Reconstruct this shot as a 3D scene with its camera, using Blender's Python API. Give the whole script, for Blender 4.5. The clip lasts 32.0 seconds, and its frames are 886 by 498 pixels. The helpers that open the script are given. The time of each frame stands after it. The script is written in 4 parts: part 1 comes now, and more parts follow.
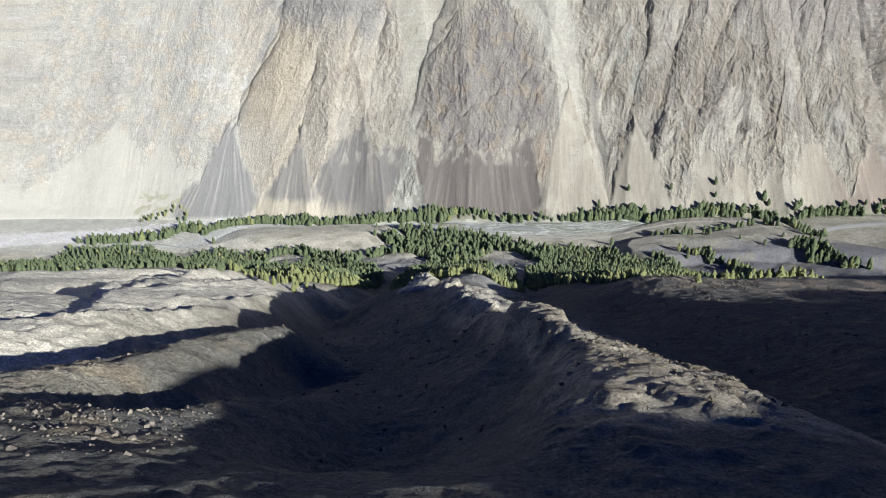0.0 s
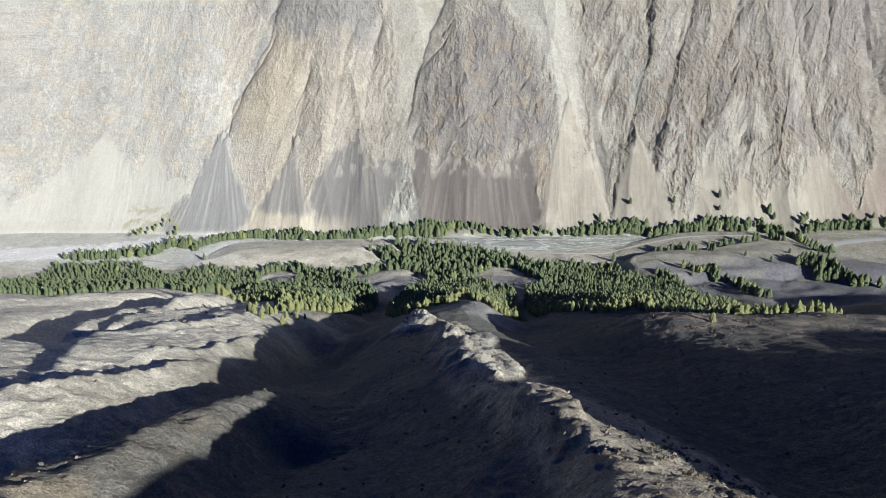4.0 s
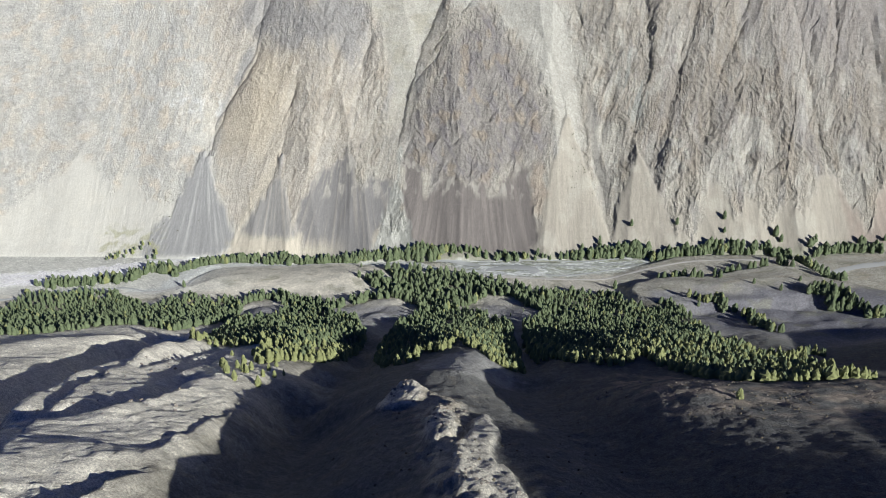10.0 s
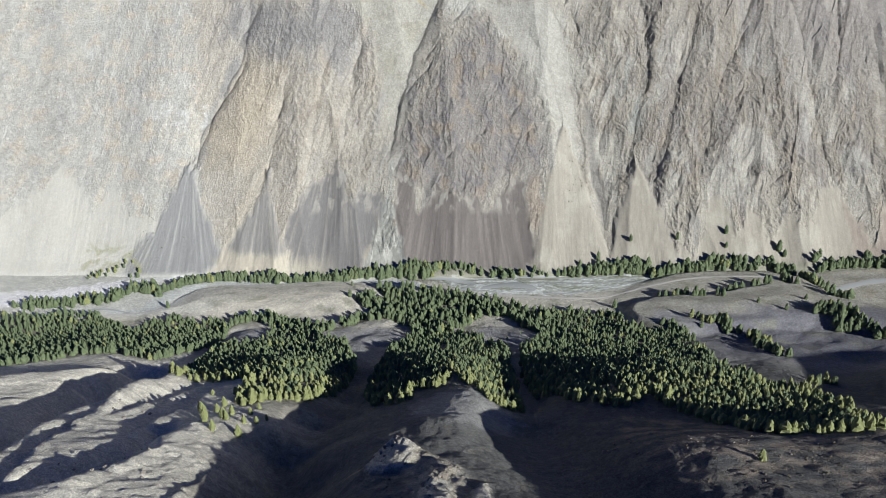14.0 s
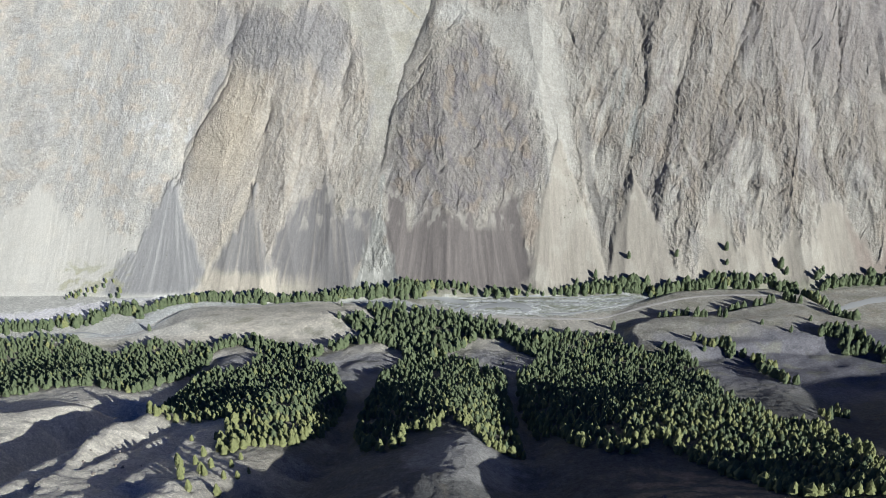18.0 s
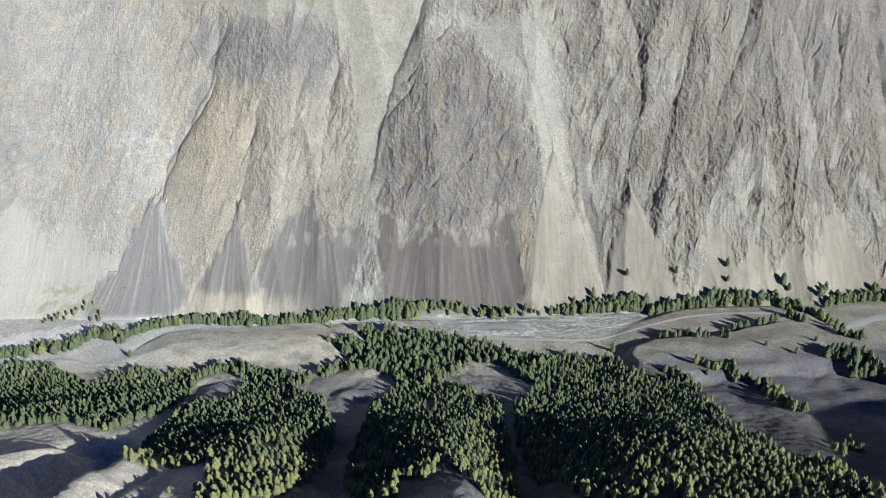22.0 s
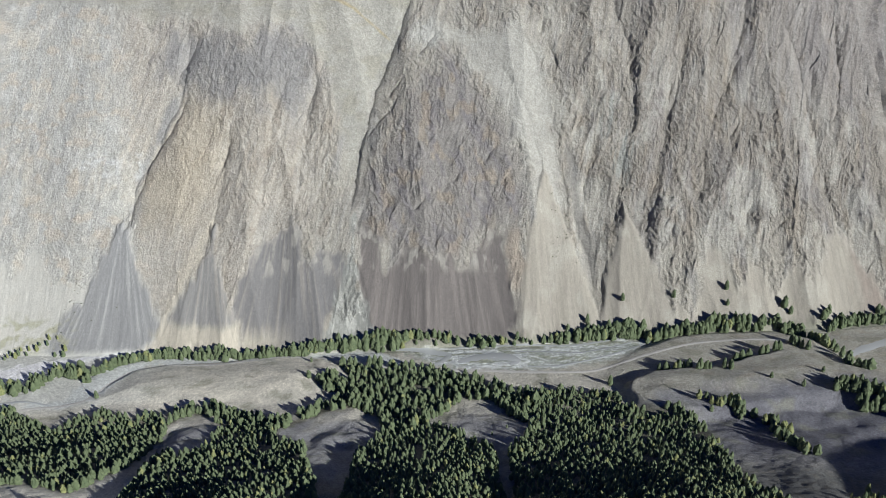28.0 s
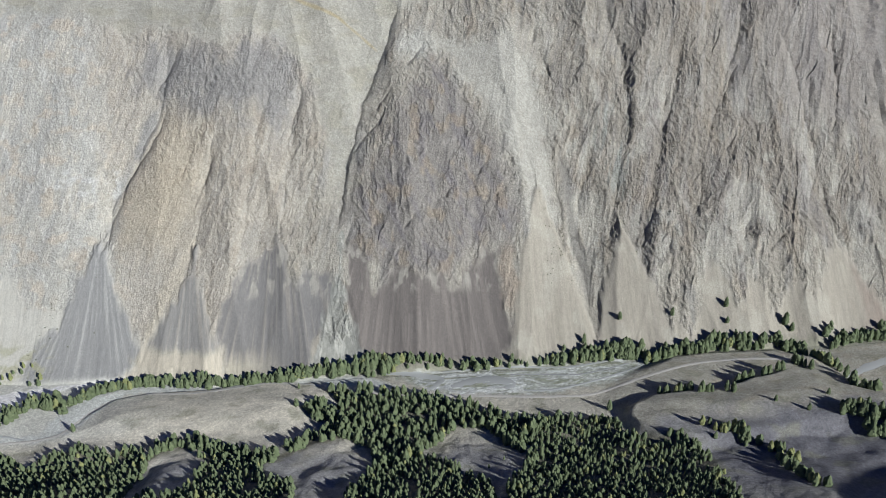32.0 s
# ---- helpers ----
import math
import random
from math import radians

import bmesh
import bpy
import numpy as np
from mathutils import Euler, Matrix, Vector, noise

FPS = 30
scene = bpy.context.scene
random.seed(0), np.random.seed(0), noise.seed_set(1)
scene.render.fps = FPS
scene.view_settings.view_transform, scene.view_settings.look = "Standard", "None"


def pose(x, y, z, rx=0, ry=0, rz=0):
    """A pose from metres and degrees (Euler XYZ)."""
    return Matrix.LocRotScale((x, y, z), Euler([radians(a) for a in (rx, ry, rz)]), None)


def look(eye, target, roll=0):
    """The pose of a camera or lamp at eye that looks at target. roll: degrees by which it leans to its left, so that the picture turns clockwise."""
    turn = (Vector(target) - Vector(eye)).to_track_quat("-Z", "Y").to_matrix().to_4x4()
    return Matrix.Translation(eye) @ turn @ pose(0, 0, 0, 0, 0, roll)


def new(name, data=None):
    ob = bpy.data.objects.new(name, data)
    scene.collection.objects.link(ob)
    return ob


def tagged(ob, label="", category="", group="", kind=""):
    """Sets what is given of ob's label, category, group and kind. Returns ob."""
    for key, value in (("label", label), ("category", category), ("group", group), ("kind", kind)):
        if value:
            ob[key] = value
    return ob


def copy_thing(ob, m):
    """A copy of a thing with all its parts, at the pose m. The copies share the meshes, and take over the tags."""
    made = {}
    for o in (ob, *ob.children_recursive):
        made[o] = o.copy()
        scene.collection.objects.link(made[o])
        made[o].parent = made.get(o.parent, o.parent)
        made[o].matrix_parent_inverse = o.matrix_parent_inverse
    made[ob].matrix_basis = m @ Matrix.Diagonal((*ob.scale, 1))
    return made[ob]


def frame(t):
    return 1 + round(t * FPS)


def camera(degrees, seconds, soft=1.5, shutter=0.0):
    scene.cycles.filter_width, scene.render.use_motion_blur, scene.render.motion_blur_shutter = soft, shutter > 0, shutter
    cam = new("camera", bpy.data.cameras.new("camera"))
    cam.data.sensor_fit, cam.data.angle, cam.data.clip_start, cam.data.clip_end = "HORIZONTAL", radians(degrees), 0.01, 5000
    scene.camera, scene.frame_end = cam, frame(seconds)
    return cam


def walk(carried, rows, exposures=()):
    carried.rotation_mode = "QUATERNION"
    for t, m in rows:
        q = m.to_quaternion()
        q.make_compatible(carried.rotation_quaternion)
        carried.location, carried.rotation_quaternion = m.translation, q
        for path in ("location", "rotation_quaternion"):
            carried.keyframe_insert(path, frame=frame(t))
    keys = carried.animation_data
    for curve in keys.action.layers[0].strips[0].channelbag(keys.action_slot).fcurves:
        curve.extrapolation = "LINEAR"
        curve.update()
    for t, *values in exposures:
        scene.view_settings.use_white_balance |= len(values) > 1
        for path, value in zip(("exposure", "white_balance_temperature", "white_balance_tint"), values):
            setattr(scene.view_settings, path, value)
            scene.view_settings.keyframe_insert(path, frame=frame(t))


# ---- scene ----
cam = camera(61.00, 32.0, soft=0.62)

# seconds, eye (m), yaw to the left, pitch, roll (degrees)
FLIGHT = [
    (0, 0.17, -649.96, 319.11, 1.865, -23.087, -0.065),
    (1, 0.05, -643.63, 320.43, 1.813, -23.087, -0.060),
    (2, -0.37, -636.82, 321.77, 1.767, -23.061, -0.067),
    (3, -0.42, -630.01, 323.46, 1.718, -23.048, -0.087),
    (5.5, -1.50, -611.63, 327.59, 1.457, -22.965, -0.008),
    (7, -0.86, -599.90, 329.40, 1.382, -22.932, -0.024),
    (8, -1.24, -591.86, 330.80, 1.277, -22.961, 0.004),
    (9, -1.48, -584.12, 332.76, 1.160, -22.997, 0.025),
    (10, -1.60, -576.38, 334.16, 1.053, -22.995, 0.041),
    (11, -1.66, -568.54, 335.67, 0.948, -22.990, -0.011),
    (12, -1.83, -560.72, 336.83, 0.814, -22.956, -0.018),
    (13, -1.93, -553.18, 338.35, 0.671, -22.961, -0.046),
    (14, -2.10, -545.37, 339.89, 0.518, -22.953, -0.054),
    (16.5, -3.39, -525.87, 344.39, 0.026, -22.978, 0.054),
    (18, -4.38, -514.58, 346.91, -0.273, -22.932, 0.058),
    (19, -4.73, -507.20, 348.32, -0.471, -22.919, 0.067),
    (20, -5.08, -499.40, 349.66, -0.651, -22.880, 0.037),
    (21, -5.21, -491.92, 351.17, -0.817, -22.852, -0.041),
    (22, -5.25, -484.41, 352.97, -0.983, -22.863, -0.117),
    (23, -5.61, -476.59, 354.56, -1.196, -22.865, -0.169),
    (24, -5.90, -468.74, 356.21, -1.404, -22.898, -0.206),
    (25, -6.01, -461.02, 357.64, -1.621, -22.915, -0.206),
    (27.5, -6.55, -442.09, 361.34, -2.225, -22.954, -0.285),
    (29, -7.73, -430.62, 364.14, -2.650, -23.028, -0.320),
    (30, -8.42, -422.80, 366.21, -2.927, -23.075, -0.340),
    (31, -8.90, -415.06, 368.13, -3.197, -23.097, -0.391),
    (32, -9.64, -407.99, 370.35, -3.476, -23.110, -0.480),
]


def flight_pose(x, y, z, yaw, pitch, roll):
    return pose(x, y, z, 90 + pitch, 0, yaw) @ pose(0, 0, 0, 0, 0, roll)


walk(cam, [(t, flight_pose(*r)) for t, *r in FLIGHT], [(0, 0.46, 6500, 10), (6, 0.40, 6500, 10), (13, 0.30, 6400, 10), (19, 0.24, 6300, 10), (25, 0.18, 6300, 10), (32, 0.085, 6300, 10)])
# end of flight

# ---- light ----
SUN_TAN = 0.39                       # tangent of the sun's height
SUN_H = Vector((0.71, -0.70, 0.0))     # level direction towards the sun
world = bpy.data.worlds.new("sky")
scene.world = world
world.use_nodes = True
wn = world.node_tree.nodes
sky = wn.new("ShaderNodeTexSky")
sky.sky_type = "NISHITA"
sky.sun_disc = False
sky.sun_elevation = math.atan(SUN_TAN)
sky.sun_rotation = radians(135)
sky.altitude = 1800
wn["Background"].inputs["Strength"].default_value = 0.019
clear = wn.new("ShaderNodeMix")
clear.data_type, clear.blend_type = "RGBA", "MULTIPLY"
clear.inputs["Factor"].default_value = 1.0
clear.inputs["B"].default_value = (0.34, 0.74, 2.05, 1)   # thin, very clear mountain air
world.node_tree.links.new(sky.outputs[0], clear.inputs["A"])
world.node_tree.links.new(clear.outputs["Result"], wn["Background"].inputs["Color"])
sun_data = bpy.data.lights.new("sun", "SUN")
sun_data.energy = 5.0
sun_data.angle = radians(0.55)
sun_data.color = (1.0, 0.985, 0.95)
sun = new("sun", sun_data)
sun.matrix_world = look((SUN_H.x * 900, SUN_H.y * 900, SUN_TAN * 900), (0, 0, 0))


# ---- noise and shape helpers ----
PERM = np.random.default_rng(77).permutation(1024).astype(np.int32)
TURN_X = np.cos(np.arange(1024) * 2.39996).astype(np.float32)
TURN_Y = np.sin(np.arange(1024) * 2.39996).astype(np.float32)


def perlin(x, y, seed=0):
    """Gradient noise, about -1 to 1."""
    x, y = np.broadcast_arrays(np.asarray(x, np.float32), np.asarray(y, np.float32))
    ix, iy = np.floor(x), np.floor(y)
    fx, fy = x - ix, y - iy
    ix, iy = ix.astype(np.int32) + seed * 57, iy.astype(np.int32) + seed * 131
    u, v = fx * fx * (3 - 2 * fx), fy * fy * (3 - 2 * fy)

    def corner(a, b):
        g = PERM[(PERM[(ix + a) & 1023] + iy + b) & 1023]
        return TURN_X[g] * (fx - a) + TURN_Y[g] * (fy - b)

    low = corner(0, 0) * (1 - u) + corner(1, 0) * u
    high = corner(0, 1) * (1 - u) + corner(1, 1) * u
    return (low * (1 - v) + high * v) * 1.5


def fbm(x, y, seed=0, octaves=4, gain=0.5):
    total, amp = 0.0, 1.0
    for k in range(octaves):
        total = total + amp * perlin(x * 2.03**k, y * 2.03**k, seed + 17 * k)
        amp *= gain
    return total


def ridged(x, y, seed=0, octaves=4, gain=0.5):
    """Sharp crests, about 0 to 1."""
    total, amp, norm = 0.0, 1.0, 0.0
    for k in range(octaves):
        total = total + amp * (1 - np.abs(perlin(x * 2.03**k, y * 2.03**k, seed + 29 * k))) ** 2
        norm += amp
        amp *= gain
    return total / norm


def smooth(a, b, x):
    t = np.clip((x - a) / (b - a), 0, 1)
    return t * t * (3 - 2 * t)


def line_off(x, y, line):
    """Distance to a polyline, and how far along it (0 to 1)."""
    best, along = np.full(np.shape(x), 1e9), np.zeros(np.shape(x))
    n = len(line) - 1
    for k in range(n):
        (ax, ay), (bx, by) = line[k], line[k + 1]
        t = np.clip(((x - ax) * (bx - ax) + (y - ay) * (by - ay)) / ((bx - ax) ** 2 + (by - ay) ** 2), 0, 1)
        d = np.hypot(x - ax - t * (bx - ax), y - ay - t * (by - ay))
        along = np.where(d < best, (k + t) / n, along)
        best = np.minimum(best, d)
    return best, along


def inside(x, y, poly):
    """Signed distance to a polygon's edge, positive within."""
    d, _ = line_off(x, y, list(poly) + [poly[0]])
    odd = np.zeros(np.shape(x), bool)
    for k in range(len(poly)):
        (ax, ay), (bx, by) = poly[k - 1], poly[k]
        if ay != by:
            odd ^= ((ay > y) != (by > y)) & (x < (bx - ax) * (y - ay) / (by - ay) + ax)
    return np.where(odd, d, -d)


# ---- the land ----
def foot_line(x):
    """Where the far wall begins."""
    return 170 + 16 * smooth(-170, -300, x) + 14 * smooth(-300, -480, x) + 8 * smooth(300, 500, x) + 3 * perlin(x / 70, x * 0, 5)


# Gullies of the far wall as (x, height) lines, with depth and the widths of their sunny and shady flanks.
GULLIES = [
    ([(-240, 262), (-246, 205), (-267, 166), (-284, 127), (-296, 88)], 11, 6, 26),
    ([(-104, 232), (-113, 190), (-121, 150), (-123, 104)], 8, 6, 20),
    ([(-5, 300), (-14, 275), (-42, 214), (-60, 161), (-69, 112)], 18, 13, 36),
    ([(90, 232), (115, 182), (127, 129), (139, 72)], 5, 12, 14),
    ([(143, 150), (147, 133), (156, 92), (167, 59), (164, 26)], 9, 9, 16),
    ([(215, 290), (228, 245), (225, 179), (212, 151), (195, 91)], 12, 8, 24),
    ([(290, 262), (278, 219), (260, 179), (224, 82)], 11, 6, 22),
    ([(362, 300), (354, 264), (299, 163), (281, 98)], 12, 9, 26),
    ([(395, 270), (406, 226), (408, 165), (420, 64)], 11, 9, 24),
    ([(-190, 192), (-201, 125), (-207, 86)], 6, 5, 18),
    ([(-140, 212), (-146, 192), (-156, 140), (-160, 95)], 6, 6, 16),
    ([(455, 262), (452, 215), (441, 180)], 12, 4, 14),
    ([(505, 300), (490, 200), (515, 80)], 12, 9, 26),
]
# Short steep clefts of the far wall.
CLEFTS = [
    [(-233, 257), (-240, 239), (-251, 217)], [(-240, 207), (-248, 186), (-266, 162), (-286, 134), (-292, 106)], [(-130, 227), (-144, 205), (-150, 188)], [(-102, 223), (-113, 203), (-120, 176)], [(18, 263), (2, 243)],
    [(-16, 219), (-30, 205)], [(-26, 196), (-54, 170)], [(-29, 118), (-38, 101)], [(6, 114), (-6, 103)], [(92, 136), (82, 122)], [(232, 235), (226, 221)], [(232, 217), (224, 184)], [(268, 209), (262, 197)],
    [(349, 237), (324, 203)], [(442, 182), (428, 168)], [(422, 221), (414, 194)], [(244, 118), (229, 93)], [(258, 101), (245, 77)], [(332, 100), (322, 86)], [(364, 89), (343, 77)], [(174, 140), (168, 112)],
    [(138, 277), (132, 263)], [(156, 223), (140, 249)], [(40, 136), (36, 126)], [(330, 172), (319, 156)], [(-192, 166), (-200, 144)], [(-58, 106), (-62, 89)], [(77, 156), (67, 144)], [(334, 169), (313, 135)],
]
# Zones of the far wall, in x and height.
SCREE_ZONES = {
    "fan": [(-299, 103), (-305, 78), (-317, 58), (-330, 35), (-346, 15), (-358, -3), (-347, -9), (-311, -8), (-280, -5), (-257, 4), (-250, 19), (-257, 28), (-268, 41), (-280, 62), (-289, 82)],
    "fan_small": [(-204, 92), (-209, 70), (-226, 45), (-242, 22), (-256, 10), (-240, 2), (-174, 4), (-172, 17), (-184, 34), (-188, 51), (-198, 71)],
    "grey": [(-170, 60), (-160, 80), (-137, 89), (-128, 99), (-120, 87), (-120, 70), (-110, 65), (-98, 74), (-80, 74), (-72, 66), (-77, 50), (-84, 30), (-96, 5), (-170, 4), (-173, 27), (-179, 41)],
    "brown": [(-62, 90), (-50, 95), (-44, 73), (-35, 56), (-22, 60), (-17, 75), (-5, 75), (16, 67), (37, 62), (62, 73), (67, 91), (78, 87), (85, 87), (84, 66), (84, 45), (88, 24), (79, 5), (-48, 4), (-54, 29), (-62, 49)],
}
STREAM_ZONE = [(-66, 98), (-71, 72), (-76, 52), (-88, 29), (-98, 5), (-44, 5), (-53, 29), (-62, 49), (-65, 72)]
ORANGE_ZONE = [(85, 87), (96, 87), (98, 69), (103, 61), (96, 44), (90, 37), (84, 45), (82, 67)]
OCHRE_ZONE = [(-239, 207), (-202, 190), (-200, 144), (-210, 101), (-236, 90), (-280, 92), (-286, 134), (-258, 168)]
PURPLE_ZONE = [(-282, 245), (-240, 271), (-210, 267), (-179, 257), (-162, 271), (-134, 271), (-101, 247), (-101, 213), (-124, 182), (-156, 203), (-190, 199), (-226, 207), (-263, 217)]
SPUR_ZONE = [(30, 253), (-11, 199), (-46, 158), (-64, 108), (-62, 89), (-47, 76), (-16, 63), (37, 62), (67, 91), (96, 90), (110, 103), (102, 148), (79, 188), (54, 223)]
CHUTE_STRIP = [(-245, 211), (-256, 207), (-272, 172), (-287, 142), (-293, 108), (-298, 97), (-290, 106), (-284, 132), (-266, 164), (-251, 190)]
GULLY_FLOOR = [(150, 162), (154, 118), (158, 87), (160, 52), (163, 34), (170, 51), (172, 82), (163, 108), (163, 150)]
OUTCROP = [(226, 93), (242, 114), (259, 104), (264, 77), (247, 66), (228, 68)]
UPLAND_ZONE = [(-520, 300), (-419, 288), (-334, 290), (-284, 271), (-240, 277), (-180, 261), (-162, 275), (-130, 270), (-98, 240), (-84, 180), (-70, 128), (-64, 138), (-46, 203), (-8, 273), (30, 330), (-470, 420)]
CHUTE_ZONE = [(30, 270), (70, 262), (112, 269), (130, 235), (140, 186), (144, 138), (140, 84), (124, 74), (116, 103), (112, 150), (96, 186), (62, 225)]


# Cones of rubble at the wall's foot: x, height of the tip, steepness of the sides.
CONES = [(126, 145, 3.0), (205, 106, 2.3), (286, 78, 2.2), (318, 60, 1.1), (366, 62, 1.1), (412, 84, 1.25), (482, 72, 1.2), (540, 90, 1.2), (-385, 74, 0.9), (-450, 90, 0.8), (-335, 50, 1.0), (-232, 40, 0.9)]


def talus_top(x):
    """Height up to which loose rubble covers the wall's foot."""
    top = 24 + 9 * perlin(x / 30, x * 0 + 0.3, 11)
    for at, tip, side in CONES:
        top = np.maximum(top, tip - side * np.abs(x - at))
    return top + 7 * perlin(x / 11, x * 0 + 0.7, 12)


APEX = {"fan": (-296, 108), "fan_small": (-207, 108), "grey": (-128, 170), "brown": (15, 260)}


def rill(x, h, key):
    """Fine channels that spread from a scree fan's tip."""
    at, tip = APEX[key]
    return fbm((x - at) / np.maximum(tip - h, 6) * tip / 4.5, h / 90, 215, 3, 0.6)


def wall_masks(x, h):
    wob = 5 * fbm(x / 16, h / 22, 31, 3) + 3.2 * fbm(x / 6, h / 16, 32, 3)
    masks = {k: smooth(-4, 4, inside(x, h, p) + wob) for k, p in SCREE_ZONES.items()}
    masks["stream"] = smooth(-3, 3, inside(x, h, STREAM_ZONE) + wob)
    masks["talus"] = smooth(8, -10, h - talus_top(x) + 1.4 * wob)
    return masks


def saw(t):
    """A sharp rise at each whole number, then a slow fall."""
    f = t - np.floor(t)
    return (1 - f) * smooth(0.0, 0.04, f)


def rockiness(x, h):
    """Where bare rock crops out between the chutes of rubble: about 0 to 1."""
    lean = x - 0.34 * h + 9 * fbm(x / 50, h / 60, 3, 3)
    crest = 0.55 * ridged(lean / 46, h / 150, 45, 2) + 0.45 * ridged(x / 34, h / 46, 46, 4, 0.6)
    return smooth(0.44, 0.68, crest + 0.10 * fbm(x / 9, h / 13, 50, 3, 0.6))


def smooth_ground(x, h, masks):
    """Loose rubble, chutes and the turfed upland, where no rock shows: 0 to 1."""
    wob = 4 * fbm(x / 14, h / 20, 61, 3)
    calm = np.maximum.reduce([masks[k] for k in SCREE_ZONES] + [0.95 * masks["talus"]])
    for zone, share in ((UPLAND_ZONE, 0.88), (CHUTE_ZONE, 0.85), (GULLY_FLOOR, 0.95)):
        calm = np.maximum(calm, share * smooth(-4, 5, inside(x, h, zone) + wob))
    return calm * (1 - 0.9 * smooth(-5, 4, inside(x, h, OUTCROP) + wob))


def wall_relief(x, h, masks):
    """How far the rock stands out of the plain slope."""
    xs = x + 3.5 * fbm(x / 60, h / 60, 3, 2) + 0.5 * perlin(x / 4, h / 4, 36)
    hs = h + 3.5 * fbm(x / 60, h / 60, 4, 2) + 0.5 * perlin(x / 4, h / 4, 37)
    east = smooth(110, 210, x)
    pale = smooth(-150, -270, x + 0.25 * h)
    rock = rockiness(x, h)
    a, b = 0.77 * xs + 0.64 * hs, 0.64 * xs - 0.77 * hs
    big = 9 * (ridged(xs / 95, hs / 330, 41, 2) - 0.5)
    loose = np.maximum.reduce([masks[k] for k in SCREE_ZONES] + [masks["talus"]])
    patch = smooth(-0.2, 0.5, perlin(x / 40, h / 70, 39)) * smooth(-0.05, 0.45, perlin(x / 17, h / 30, 38))
    ribs = (2.4 + 2.6 * east) * (ridged((xs - 0.34 * hs) / 38, hs / 120, 43, 4, 0.5) - 0.5)
    ribs = ribs + (1.1 + 0.6 * east) * patch * (saw((0.9 * xs - 0.44 * hs) / 22 + 0.6 * fbm(x / 50, h / 80, 42, 2)) - 0.5)
    strata = 1.1 * (ridged(a / 6, b / 30, 47, 3, 0.7) - 0.5)
    crag = 3.6 * (ridged(xs / 15, hs / 20, 49, 5, 0.66) - 0.5)
    crumble = 0.8 * (ridged(xs / 3.4, hs / 4.4, 53, 3, 0.7) - 0.5)
    calm = smooth_ground(x, h, masks)
    bare = (1 - calm) * (1 - 0.5 * pale) * (1 - 0.3 * smooth(-60, -140, x))
    out = big * (1 - 0.85 * pale) + ribs * (1 - 0.8 * calm) * (1 - 0.75 * pale) + (strata + crag) * bare * (0.22 + 0.78 * rock) + crumble * bare * (0.12 + 0.88 * rock)
    out = out + 0.18 * (1 - rock) * (1 - loose) * fbm((xs - 0.25 * hs) / 4, hs / 50, 55, 3, 0.6)
    for line, depth, steep, gentle in GULLIES + [(c, 4.6, 1.3, 6) for c in CLEFTS]:
        pts = sorted((q[1], q[0]) for q in line)
        near = np.abs(x - np.mean([p[1] for p in pts])) < 330
        gx = np.interp(h, [p[0] for p in pts], [p[1] for p in pts]) + 3 * perlin(h / 17, h * 0 + depth, 71) + 1.2 * perlin(h / 5, h * 0 + depth, 72)
        end = min(14, 0.3 * (pts[-1][0] - pts[0][0]))
        fade = smooth(pts[0][0] - end, pts[0][0] + end, h) * smooth(pts[-1][0] + 1.4 * end, pts[-1][0] - 1.4 * end, h)
        dx = np.clip(x - gx, -300, 300)
        cut = np.where(dx > 0, 0.86 * np.exp(-np.maximum(dx, 0) / (3.4 * steep)) + 0.14 * np.exp(-np.maximum(dx, 0) / 2.2), np.exp(np.minimum(dx, 0) / gentle))
        out = out - np.where(near, 0.66 * depth * fade * (1 - 0.75 * loose) * cut, 0)
    out = out + 9 * np.exp(-((x - 35) / 75) ** 2 - ((h - 150) / 85) ** 2)
    out = out + 12 * smooth(170, 290, x) * smooth(20, 90, h)
    out = out + 4.5 * smooth(-8, 8, inside(x, h, OUTCROP) + 4 * fbm(x / 9, h / 9, 57, 3))
    out = out + 1.6 * np.exp(-((x + 300) / 40) ** 2) * masks["fan"] + 1.6 * np.exp(-((x + 210) / 26) ** 2) * masks["fan_small"]
    for key in APEX:
        out = out + 0.16 * masks[key] * rill(x, h, key)
    return out + 0.14 * masks["talus"] * fbm(x / 3.2, h / 60, 81, 3)


# The off-side spur to the sunward side, whose crest casts the shade on the near slope.
CREST_U = [-700, -560, -500, -460, -440, -425, -408, -392, -382, -370, -350, -338, -326, -316, -296, -276, -256, -240, -225, -206, -169, -130, -108, -81, 79, 107, 167, 220, 300]
CREST_S = [170, 138, 126, 119, 114, 108, 107, 104.5, 98.5, 94.5, 88, 85, 91, 91.5, 82.5, 80, 78.5, 72, 62, 55, 41, 34, 25, 8, -34, -43, -51, -67, -95]
# Small scarps of the valley floor, falling away to the river side.
BANKS = [[(-290, 107), (-278, 134), (-262, 156), (-235, 162), (-181, 161), (-158, 167), (-124, 169), (-88, 160)], [(-307, 136), (-289, 162), (-254, 178), (-205, 176), (-133, 170), (-103, 171), (-60, 172)]]
